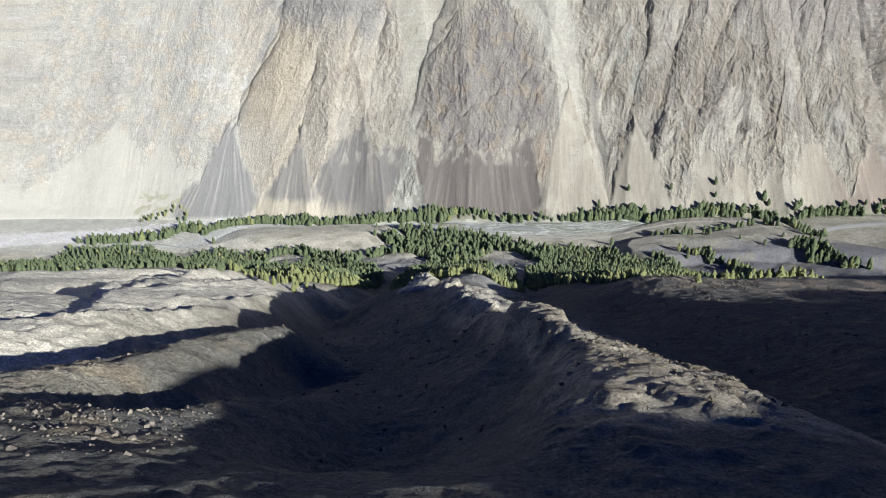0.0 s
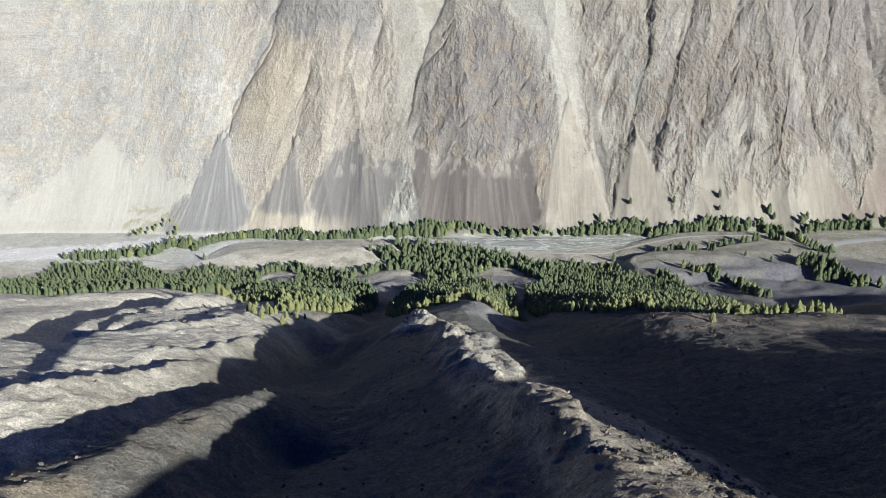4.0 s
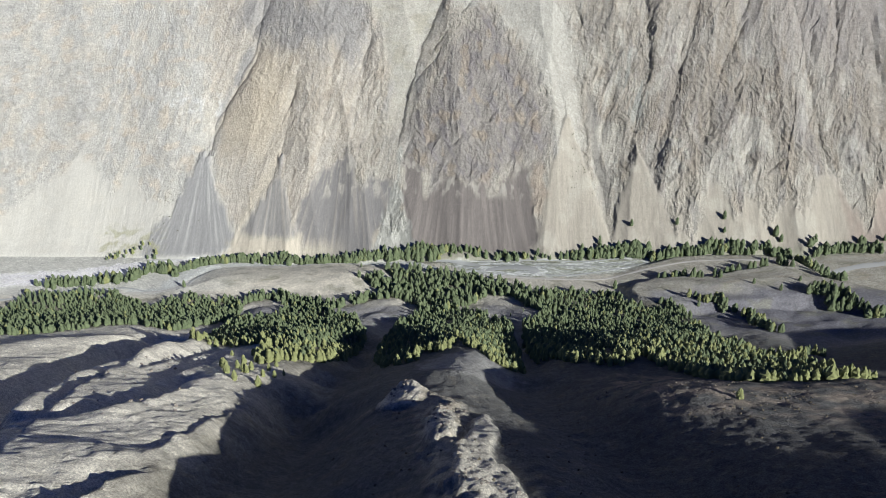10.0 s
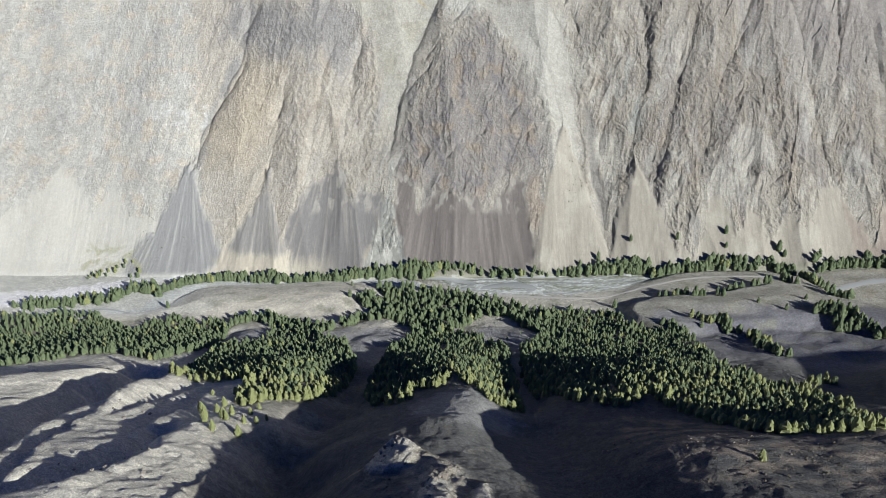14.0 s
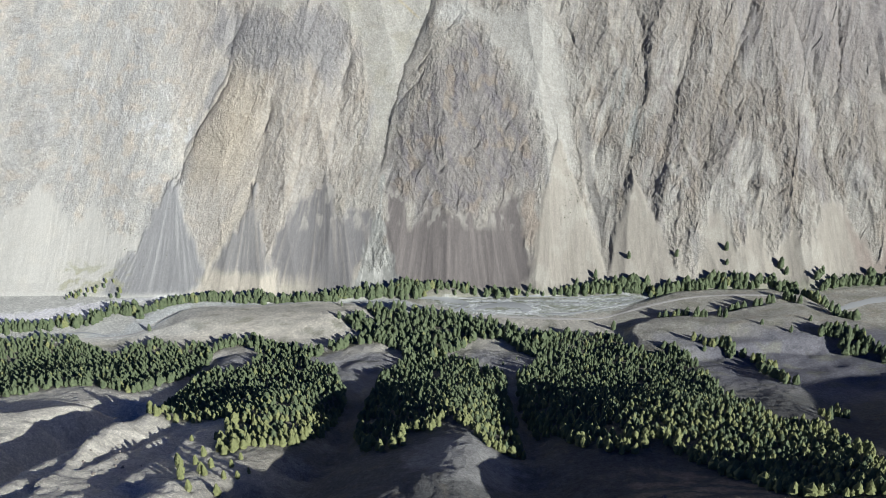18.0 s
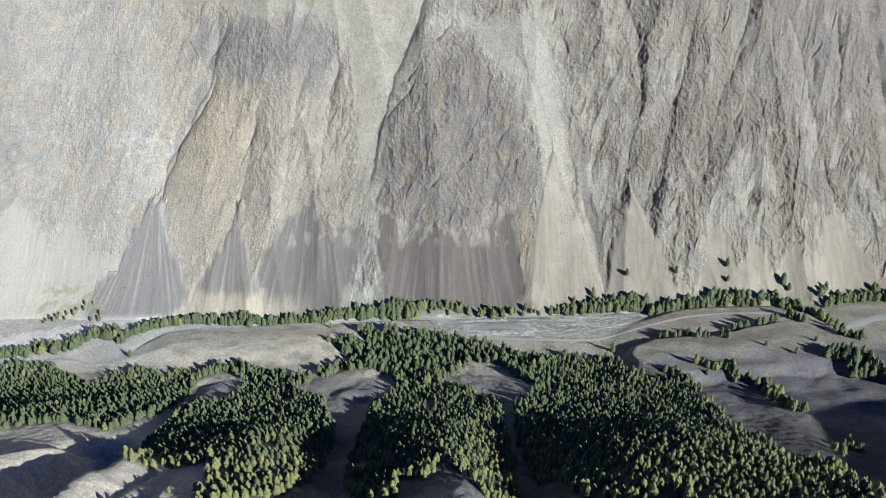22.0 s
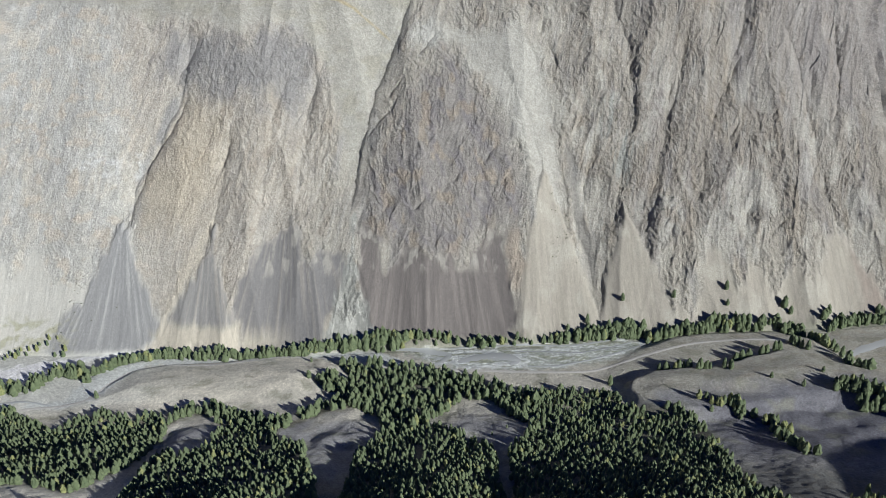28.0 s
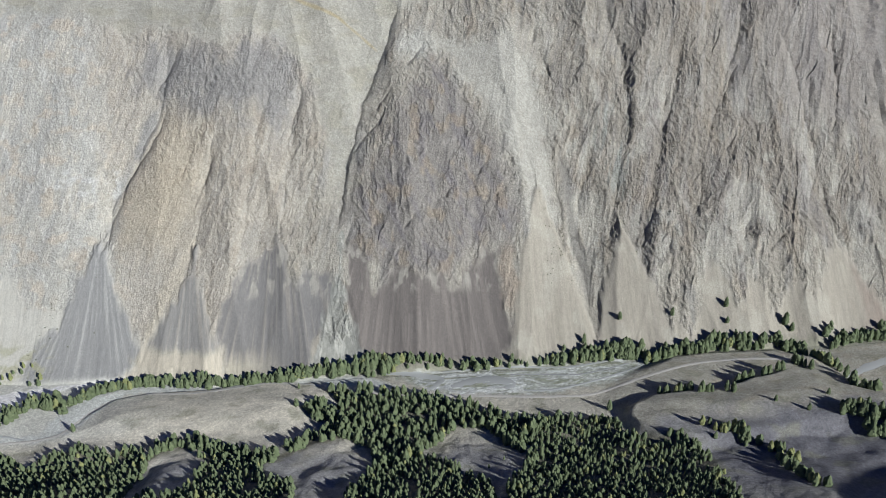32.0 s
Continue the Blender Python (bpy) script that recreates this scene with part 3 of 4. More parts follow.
def soil_colours(x, w):
    """Base colours of soil, turf and gravel, with the near slope's shade and sun mixed in."""
    n1, n2 = fbm(x / 30, w / 30, 221, 4), fbm(x / 7, w / 7, 223, 3)
    col = np.empty(x.shape + (3,))
    col[:] = (0.30, 0.275, 0.225)
    # shaded near slope: its shade is partly put into a darker soil colour
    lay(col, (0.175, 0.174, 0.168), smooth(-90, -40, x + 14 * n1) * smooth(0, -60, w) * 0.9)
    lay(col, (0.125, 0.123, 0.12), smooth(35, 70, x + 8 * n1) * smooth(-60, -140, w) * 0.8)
    # sunlit ridge top and left hills: paler, sunlight put into the soil colour
    lay(col, (0.50, 0.445, 0.36), smooth(-3, 4, inside(x, w, LIT_RIDGE_TOP) + 4 * n2) * 0.9)
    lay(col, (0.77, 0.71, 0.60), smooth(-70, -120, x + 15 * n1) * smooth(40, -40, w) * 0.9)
    lay(col, (0.23, 0.205, 0.165), smooth(0.2, 0.8, n2) * (0.6 - 0.45 * smooth(-70, -110, x)))
    # outcrops: pale stone, brightened in colour where the ridge catches the sun
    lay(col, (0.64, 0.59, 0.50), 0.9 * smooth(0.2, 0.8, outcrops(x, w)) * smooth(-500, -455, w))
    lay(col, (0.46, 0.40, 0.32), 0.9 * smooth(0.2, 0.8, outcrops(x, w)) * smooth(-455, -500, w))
    # brown soil kept to the sunlit patches; shaded ground beside them stays darker
    lay(col, (0.36, 0.30, 0.225), smooth(0.1, 0.6, fbm(x / 12, w / 12, 225, 3)) * smooth(-440, -520, w) * np.maximum(smooth(-6, 3, inside(x, w, LIT_RIDGE_TOP)), smooth(-30, -45, x)) * 0.8)
    lay(col, (0.36, 0.295, 0.235), 0.75 * smooth(60, 85, x) * smooth(-225, -250, w) * smooth(-350 - 0.2 * (x - 80), -325 - 0.2 * (x - 80), w) * smooth(-0.3, 0.4, fbm(x / 16, w / 9, 271, 4)))
    # grey mound below the dome wood, lightened in colour to look fully sunlit
    lay(col, (0.40, 0.385, 0.365), 0.85 * smooth(34, 20, np.hypot(x - 6, (w + 222) / 1.2) + 5 * n2))
    dust = smooth(-70, -10, w)
    lay(col, (0.54, 0.50, 0.425), dust * 0.9)
    lay(col, (0.62, 0.565, 0.475), dust * smooth(-0.3, 0.5, fbm(x / 40, w / 12, 233, 4)) * smooth(-40, -90, x) * 0.9)
    lay(col, (0.375, 0.352, 0.30), dust * smooth(150, 175, x + 8 * n1) * 0.85)
    lay(col, (0.40, 0.35, 0.28), dust * smooth(215, 240, x) * smooth(0.1, 0.6, fbm(x / 20, w / 9, 235, 3)) * 0.6)
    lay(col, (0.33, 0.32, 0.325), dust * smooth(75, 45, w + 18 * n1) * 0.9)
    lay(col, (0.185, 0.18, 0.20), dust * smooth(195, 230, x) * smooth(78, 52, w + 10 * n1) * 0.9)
    lay(col, (0.24, 0.235, 0.17), dust * smooth(0.15, 0.7, fbm(x / 22, w / 14, 227, 4)) * 0.5)
    for key in FORESTS:
        lay(col, (0.16, 0.15, 0.11), 0.85 * smooth(-3, 5, inside(x, w, FORESTS[key][0]) + 3 * n2))
    lay(col, (0.64, 0.625, 0.57), smooth(-190, -320, x + 20 * n1) * smooth(90, 115, w) * 0.8)
    bed = smooth(-6, 6, inside(x, w, RIVER_BED) + 6 * n2)
    lay(col, (0.53, 0.535, 0.52), bed)
    bx = x + 12 * fbm(x / 30, w / 18, 241, 3)
    lay(col, (0.33, 0.335, 0.25), bed * smooth(0.0, 0.3, fbm(bx / 24, w / 7, 229, 4)) * 0.85)
    lay(col, (0.22, 0.24, 0.16), bed * smooth(0.25, 0.5, fbm(bx / 12, w / 4, 243, 3)) * 0.7)
    lay(col, (0.36, 0.37, 0.29), bed * smooth(85, 100, x) * 0.6)
    lay(col, (0.72, 0.72, 0.69), bed * smooth(70, 90, x) * smooth(0.09, 0.02, np.abs(fbm(bx / 17, (w + 0.1 * x) / 4.5, 249, 2))) * 0.85)
    lay(col, (0.29, 0.285, 0.22), dust * smooth(-9, -3, w - foot_line(x) + 3 * n2) * smooth(-140, -100, x) * 0.8)
    for seed in (245, 247):
        lay(col, (0.74, 0.74, 0.71), bed * smooth(0.10, 0.03, np.abs(fbm(bx / 44, (w + 0.12 * x) / 9, seed, 2))) * 0.9)
    lay(col, (0.90, 0.88, 0.82), smooth(-4, 3, inside(x, w, WHITE_BAR) + 5 * n2) * 0.9)
    lay(col, (0.60, 0.60, 0.57), smooth(-3, 3, inside(x, w, LEVEE) + 3 * n2) * 0.9)
    lay(col, (0.20, 0.215, 0.10), smooth(3.2, 1.5, line_off(x, w, RIVER_MEADOW)[0] + 2 * n2) * 0.7)
    return col


def zone_colours(x, w, h):
    shape, x, w, h = x.shape, x.ravel(), w.ravel(), h.ravel()
    d = w - foot_line(x)
    far, low, off = d > -5, d < 7, smooth(6, -4, d)[:, None]
    rock, earth = np.zeros((len(x), 3)), np.zeros((len(x), 3))
    rock[far] = 0.945 * wall_colours(x[far], h[far])
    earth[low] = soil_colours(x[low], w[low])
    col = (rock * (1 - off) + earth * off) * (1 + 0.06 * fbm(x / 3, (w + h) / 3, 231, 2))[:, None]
    col = np.clip(col * GREYER, 0.02, 0.86)
    return np.concatenate([col, rugged(x, h, far)[:, None]], 1).reshape(shape + (4,))


def rugged(x, h, far):
    """How strongly broken the surface is: less on rubble, chutes, the pale face and the upland."""
    out = 1 - 0.5 * smooth(-70, -120, x)
    x, h = x[far], h[far]
    soft = 6 * fbm(x / 14, h / 20, 209, 3)
    calm = np.maximum(smooth_ground(x, h, wall_masks(x, h)), 0.4 * (1 - rockiness(x, h)))
    calm = np.maximum(calm, 0.5 * smooth(-150, -280, x + 0.25 * h + 2 * soft))
    out[far] = 1 - 0.7 * calm
    return out


GREYER = 1.07 * np.array((0.96, 1.0, 0.995))
# The near ridge's sunlit top, coloured paler than the shaded soil around it.
LIT_RIDGE_TOP = [(14, -575), (66, -565), (58, -500), (34, -462), (14, -420), (4, -368), (4, -325), (-20, -292), (-40, -310), (-16, -330), (-14, -370), (-8, -428), (4, -475), (14, -515)]
# Forest blocks: outline, spacing, share of yellow-green trees, height.
FORESTS = {
    "west": ([(-440, 108), (-398, 102), (-372, 110), (-343, 102), (-328, 92), (-298, 72), (-284, 86), (-265, 88), (-238, 83), (-220, 89), (-205, 72), (-206, 30), (-208, -25), (-224, -61), (-266, -48), (-282, -56), (-296, -68), (-335, -85), (-440, -65)], 4.7, 0.5, 6.6),
    "middle": ([(-163, 48), (-170, 70), (-150, 78), (-128, 66), (-114, 45), (-109, 24), (-92, 23), (-80, -30), (-70, -70), (-72, -148), (-84, -181), (-103, -193), (-114, -211), (-121, -196), (-122, -175), (-132, -136), (-142, -144), (-168, -144), (-186, -134), (-192, -91), (-193, -43), (-198, 26), (-174, 0), (-164, 29)], 4.7, 0.7, 6.2),
    "strip": ([(-206, 74), (-206, 90), (-190, 99), (-172, 93), (-150, 80), (-128, 68), (-112, 64), (-90, 86), (-66, 98), (-58, 80), (-90, 69), (-112, 46), (-128, 58), (-150, 72), (-170, 76), (-190, 84)], 4.7, 0.3, 8.0),
    "river": ([(-103, 126), (-82, 130), (-66, 121), (-70, 140), (-84, 150), (-48, 148), (-8, 140), (22, 125), (52, 110), (72, 96), (100, 94), (84, 60), (76, 40), (62, 62), (52, 84), (26, 85), (2, 53), (-20, 30), (-36, 46), (-38, 68), (-58, 80), (-70, 100)], 5.6, 0.25, 8.8),
    "dome": ([(-52, 0), (-34, 40), (-20, 30), (2, 52), (23, 32), (36, 11), (50, -4), (46, -30), (44, -92), (42, -148), (40, -199), (20, -200), (12, -178), (2, -154), (-10, -180), (-20, -170), (-26, -205), (-42, -193), (-55, -158), (-54, -106)], 4.5, 0.5, 5.8),
    "east": ([(53, -50), (56, -7), (72, 17), (82, 50), (98, 94), (119, 94), (154, 83), (166, 58), (191, 52), (208, 40), (208, 4), (204, -36), (194, -79), (202, -134), (222, -140), (215, -200), (196, -270), (173, -290), (141, -292), (128, -292), (128, -262), (117, -238), (108, -196), (88, -216), (66, -200), (60, -170), (50, -160), (50, -100)], 4.7, 0.5, 6.2),
}
RIVER_BED = [(-24, 171), (28, 171), (83, 170), (114, 169), (155, 168), (188, 172), (212, 165), (184, 143), (152, 134), (116, 126), (68, 130), (24, 134), (11, 142), (-18, 166)]
WHITE_BAR = [(-560, 150), (-420, 160), (-367, 176), (-340, 182), (-306, 184), (-274, 195), (-247, 203), (-236, 190), (-271, 184), (-308, 178), (-330, 167), (-352, 146), (-420, 128), (-560, 110)]
LEVEE = [(-306, 132), (-289, 162), (-256, 182), (-205, 176), (-133, 170), (-84, 171), (-43, 169), (-18, 150), (-19, 138), (-48, 148), (-88, 162), (-128, 166), (-176, 162), (-217, 164), (-252, 166), (-268, 144), (-278, 122), (-290, 107), (-307, 104), (-336, 108), (-340, 116), (-307, 114)]
RIVER_MEADOW = [(352, 158), (376, 132), (384, 80)]


def sheet(name, px, py, pz, colours, cells, mat):
    """A mesh of the grid's chosen cells."""
    rows, cols = px.shape
    idx = np.arange(rows * cols).reshape(rows, cols)
    quads = np.stack([idx[:-1, :-1], idx[:-1, 1:], idx[1:, 1:], idx[1:, :-1]], -1)[cells]
    used, flat = np.unique(quads.ravel(), return_inverse=True)
    me = bpy.data.meshes.new(name)
    me.vertices.add(len(used))
    me.vertices.foreach_set("co", np.stack([px, py, pz], -1).reshape(-1, 3)[used].astype(np.float32).ravel())
    me.loops.add(flat.size)
    me.loops.foreach_set("vertex_index", flat.astype(np.int32).ravel())
    me.polygons.add(len(quads))
    me.polygons.foreach_set("loop_start", np.arange(0, flat.size, 4, dtype=np.int32))
    me.polygons.foreach_set("use_smooth", np.full(len(quads), mat is not ROCK))
    me.update(calc_edges=True)
    paint = me.attributes.new("earth", "FLOAT_COLOR", "POINT")
    rgba = np.ones((len(used), 4), np.float32)
    rgba[:] = colours.reshape(-1, 4)[used]
    paint.data.foreach_set("color", rgba.ravel())
    me.materials.append(mat)
    me.validate()
    return new(name, me)


# ---- materials ----
def material(name):
    m = bpy.data.materials.new(name)
    m.use_nodes = True
    nt = m.node_tree
    return m, nt, nt.nodes["Principled BSDF"]


def add_node(nt, kind, **values):
    n = nt.nodes.new(kind)
    for k, v in values.items():
        n.inputs[k.replace("_", " ")].default_value = v
    return n


def mapped(nt, size, turn=0.0):
    """Object coordinates turned about y by degrees, then divided by the size along each turned axis."""
    tc = nt.nodes.new("ShaderNodeTexCoord")
    mp = add_node(nt, "ShaderNodeMapping", Scale=size, Rotation=(0, radians(turn), 0))
    mp.vector_type = "TEXTURE"
    nt.links.new(tc.outputs["Object"], mp.inputs["Vector"])
    return mp.outputs["Vector"]


def noise_of(nt, vec, scale, detail=6.0, rough=0.6):
    n = add_node(nt, "ShaderNodeTexNoise", Scale=scale, Detail=detail, Roughness=rough)
    nt.links.new(vec, n.inputs["Vector"])
    return n.outputs["Fac"]


def ramp(nt, fac, lo, hi, a, b):
    r = add_node(nt, "ShaderNodeMapRange")
    for key, v in (("From Min", lo), ("From Max", hi), ("To Min", a), ("To Max", b)):
        r.inputs[key].default_value = v
    nt.links.new(fac, r.inputs["Value"])
    return r.outputs[0]


def times(nt, a, b, op="MULTIPLY"):
    n = nt.nodes.new("ShaderNodeMath")
    n.operation = op
    for k, v in enumerate((a, b)):
        if isinstance(v, (int, float)):
            n.inputs[k].default_value = v
        else:
            nt.links.new(v, n.inputs[k])
    return n.outputs[0]


def earth_material(name, layers, bump, dist, blocks=()):
    """Ground whose broad colour lies on the mesh; layers: size, turn, contrast, weight in the relief."""
    m, nt, bsdf = material(name)
    at = nt.nodes.new("ShaderNodeAttribute")
    at.attribute_name = "earth"
    shade, high = None, None
    for size, turn, contrast, weight in layers:
        n = noise_of(nt, mapped(nt, size, turn), 1.0, 7.0, 0.68)
        f = ramp(nt, n, 0.28, 0.72, 1 - contrast, 1 + contrast * 0.8)
        h = times(nt, n, weight)
        shade = f if shade is None else times(nt, shade, f)
        high = h if high is None else times(nt, high, h, "ADD")
    for size, turn, contrast, weight in blocks:
        vo = add_node(nt, "ShaderNodeTexVoronoi", Scale=1.0, Randomness=1.0)
        warp = add_node(nt, "ShaderNodeTexNoise", Scale=1.6, Detail=3.0)
        nt.links.new(mapped(nt, size, turn), warp.inputs["Vector"])
        sum_ = nt.nodes.new("ShaderNodeVectorMath")
        sum_.operation = "ADD"
        nt.links.new(mapped(nt, size, turn), sum_.inputs[0])
        nt.links.new(warp.outputs["Color"], sum_.inputs[1])
        nt.links.new(sum_.outputs[0], vo.inputs["Vector"])
        tone = nt.nodes.new("ShaderNodeSeparateColor")
        nt.links.new(vo.outputs["Color"], tone.inputs[0])
        shade = times(nt, shade, ramp(nt, tone.outputs[0], 0.0, 1.0, 1 - contrast, 1 + contrast))
        high = times(nt, high, times(nt, vo.outputs["Distance"], -weight), "ADD")
    mul = nt.nodes.new("ShaderNodeVectorMath")
    mul.operation = "SCALE"
    nt.links.new(at.outputs["Color"], mul.inputs[0])
    nt.links.new(shade, mul.inputs["Scale"])
    nt.links.new(mul.outputs[0], bsdf.inputs["Base Color"])
    bsdf.inputs["Roughness"].default_value = 0.95
    bsdf.inputs["Specular IOR Level"].default_value = 0.12
    bp = add_node(nt, "ShaderNodeBump", Strength=bump, Distance=dist)
    nt.links.new(times(nt, high, at.outputs["Alpha"]), bp.inputs["Height"])
    nt.links.new(bp.outputs[0], bsdf.inputs["Normal"])
    return m


ROCK = earth_material("mountain_rock", [((16, 16, 30), 15, 0.10, 0.0), ((9, 9, 1.6), 50, 0.09, 0.07), ((1.2, 1.2, 8), 22, 0.08, 0.04), ((4, 4, 4), 10, 0.10, 0.22), ((1.6, 1.6, 1.6), 20, 0.24, 0.24), ((0.8, 0.8, 0.8), 20, 0.42, 0.13)], 1.0, 4.2,
                      [((3.2, 3.2, 2.2), 50, 0.07, 0.10), ((1.2, 1.2, 1.0), 50, 0.08, 0.05)])
SCREE = earth_material("scree_rubble", [((1.3, 24, 24), 0, 0.12, 0.12), ((1.1, 1.1, 1.1), 0, 0.26, 0.4), ((0.6, 0.6, 0.6), 0, 0.36, 0.22)], 0.9, 1.2)
SOIL = earth_material("stony_soil", [((14, 14, 14), 0, 0.15, 0.3), ((2.4, 2.4, 2.4), 0, 0.28, 0.46), ((0.6, 0.6, 0.6), 0, 0.44, 0.28)], 1.0, 1.8, [((1.3, 1.3, 1.3), 0, 0.12, 0.14)])

# ---- ground and mountain ----
def built(gx, gw):
    lx, ly, lz = land(gx, gw)
    rest = rest_height(gx, gw)
    return lx, ly, lz, zone_colours(gx, gw, rest), rest


gx = spaced([(-2600, 160), (-1000, 45), (-560, 6), (-440, 2.6), (-120, 1.1), (110, 2.2), (480, 5), (640, 45), (1000, 160), (2600, 0)])
rows = spaced([(-2600, 160), (-900, 22), (-770, 3), (-640, 1.4), (-600, 0.8), (-440, 1.2), (-300, 1.9), (-60, 2.1), (100, 2.1), (200, 0)])
gx, gw = np.meshgrid(gx, rows)
gw = np.where(gw > 100, 100 + (gw - 100) * (foot_line(gx) - 100) / 100, gw)
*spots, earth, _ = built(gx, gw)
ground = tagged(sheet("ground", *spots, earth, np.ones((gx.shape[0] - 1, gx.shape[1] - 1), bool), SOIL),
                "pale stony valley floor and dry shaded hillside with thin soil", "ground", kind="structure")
gx = spaced([(-2600, 160), (-1000, 40), (-560, 5), (-430, 1.0), (480, 4), (640, 40), (1000, 160), (2600, 0)])
rows = spaced([(0, 0.9), (262, 3), (340, 25), (640, 130), (2300, 0)])
gx, gw = np.meshgrid(gx, rows)
gw = gw + foot_line(gx)
*spots, earth, rest = built(gx, gw)
mk = wall_masks(gx, rest)
taken = np.zeros((gx.shape[0] - 1, gx.shape[1] - 1), bool)
for key, words in (("fan", "grey fan of loose scree spread under a gully"), ("fan_small", "narrow grey and tan scree cone below the rock wall"),
                   ("grey", "dark grey scree apron at the foot of the wall"), ("brown", "purplish brown scree slope under the dark spur")):
    cells = (mk[key] > 0.5)[:-1, :-1] & ~taken & (np.abs(gx[:-1, :-1]) < 600)
    taken |= cells
    tagged(sheet("scree_fan", *spots, earth, cells, SCREE), words, "scree", kind="structure")
for lo, hi in ((-600, -150), (-150, 70), (70, 600)):
    cells = (mk["talus"] > 0.5)[:-1, :-1] & ~taken & (gx[:-1, :-1] >= lo) & (gx[:-1, :-1] < hi)
    taken |= cells
    tagged(sheet("talus_slope", *spots, earth, cells, SCREE), "pale tan talus of loose rubble along the wall foot", "talus", kind="structure")
mountain = tagged(sheet("mountain", *spots, earth, ~taken, ROCK), "steep pale grey and ochre rock wall cut by gullies", "mountain", kind="structure")
# ---- things ----
def place(x, y):
    """Height of the land at a place, on the wall too."""
    x, y = np.asarray(x, float), np.asarray(y, float)
    w = y.copy()
    for _ in range(8):
        _, py, pz = land(x, w)
        w = w + (y - py)
    return pz


def plain_material(name, low, high, size, rough=0.9, per_piece=0.0, bump=0.0):
    """Two colours mingled by noise, and by piece where asked."""
    m, nt, bsdf = material(name)
    f = noise_of(nt, mapped(nt, (size, size, size)), 1.0, 5.0, 0.6)
    f = ramp(nt, f, 0.3, 0.7, 0.0, 1.0)
    if per_piece:
        isle = nt.nodes.new("ShaderNodeNewGeometry")
        f = times(nt, times(nt, f, 1 - per_piece), times(nt, isle.outputs["Random Per Island"], per_piece), "ADD")
    mix = nt.nodes.new("ShaderNodeMix")
    mix.data_type = "RGBA"
    mix.inputs["A"].default_value = (*low, 1)
    mix.inputs["B"].default_value = (*high, 1)
    nt.links.new(f, mix.inputs["Factor"])
    nt.links.new(mix.outputs["Result"], bsdf.inputs["Base Color"])
    bsdf.inputs["Roughness"].default_value = rough
    bsdf.inputs["Specular IOR Level"].default_value = 0.2
    if bump:
        bp = add_node(nt, "ShaderNodeBump", Strength=0.8, Distance=bump)
        nt.links.new(f, bp.inputs["Height"])
        nt.links.new(bp.outputs[0], bsdf.inputs["Normal"])
    return m


GREEN = plain_material("needles_green", (0.076, 0.104, 0.057), (0.158, 0.195, 0.104), 3.5, 0.85, 0.35)
YELLOW = plain_material("needles_yellow_green", (0.145, 0.165, 0.07), (0.265, 0.285, 0.128), 3.5, 0.85, 0.35)
BARK = plain_material("bark", (0.07, 0.055, 0.04), (0.15, 0.12, 0.09), 0.3, 0.95)
ROCKFACE = plain_material("boulder_stone", (0.20, 0.18, 0.15), (0.36, 0.325, 0.275), 0.6, 0.95, 0.0, 0.25)
DUST = plain_material("road_dust", (0.44, 0.43, 0.39), (0.55, 0.535, 0.495), 2.4, 0.95)
SHRUBS = plain_material("shrub_leaves", (0.035, 0.045, 0.022), (0.09, 0.095, 0.05), 0.8, 0.9, 0.6)


def tree_parts(seed, tiers, boughs, wide=0.21, low=0.1):
    """A conifer one unit high: trunk and crown as vertices and triangles. The crown is a stack of ragged whorls."""
    rng = np.random.default_rng(seed)
    rings, sides = 4, 5
    tv, tf = [], []
    for k in range(rings):
        h = k / (rings - 1) * 0.92
        r = 0.022 * (1 - h) + 0.003
        tv += [(r * math.cos(a) + 0.006 * math.sin(7 * h + seed), r * math.sin(a), h - 0.03) for a in np.arange(sides) * 2 * math.pi / sides]
    for k in range(rings - 1):
        for i in range(sides):
            a, b, c, d = k * sides + i, k * sides + (i + 1) % sides, (k + 1) * sides + (i + 1) % sides, (k + 1) * sides + i
            tf += [(a, b, c), (a, c, d)]
    cv, cf = [], []
    for k in range(tiers):
        foot = low + (0.86 - low) * (k / tiers) ** 0.9
        tip = min(1.0, foot + (1 - foot) * 0.5 + 0.10) if k < tiers - 1 else 1.0
        r = wide * (1 - foot) ** 0.5 * min(1, 0.62 + 2.2 * (foot - low))
        n, spin = len(cv), rng.uniform(0, 6.28)
        cx, cy = rng.normal(0, 0.012, 2)
        cv.append((cx, cy, tip))
        for i in range(boughs):
            a = spin + i * 2 * math.pi / boughs
            q = r * rng.uniform(0.6, 1.2)
            cv.append((cx + q * math.cos(a), cy + q * math.sin(a), foot + rng.uniform(-0.035, 0.03)))
        cv.append((cx, cy, foot + 0.08))
        for i in range(boughs):
            a, b = n + 1 + i, n + 1 + (i + 1) % boughs
            cf += [(n, a, b), (n + boughs + 1, b, a)]
    return np.array(tv), np.array(tf), np.array(cv), np.array(cf)


def mesh_of(name, verts, tris, mat, flat=True):
    me = bpy.data.meshes.new(name)
    me.vertices.add(len(verts))
    me.vertices.foreach_set("co", np.asarray(verts, np.float32).ravel())
    me.loops.add(3 * len(tris))
    me.loops.foreach_set("vertex_index", np.asarray(tris, np.int32).ravel())
    me.polygons.add(len(tris))
    me.polygons.foreach_set("loop_start", np.arange(0, 3 * len(tris), 3, dtype=np.int32))
    me.polygons.foreach_set("use_smooth", np.full(len(tris), not flat))
    me.update(calc_edges=True)
    me.materials.append(mat)
    return me


def part(name, me, parent, label=""):
    ob = new(name, me)
    ob.parent = parent
    if label:
        tagged(ob, label)
    return ob


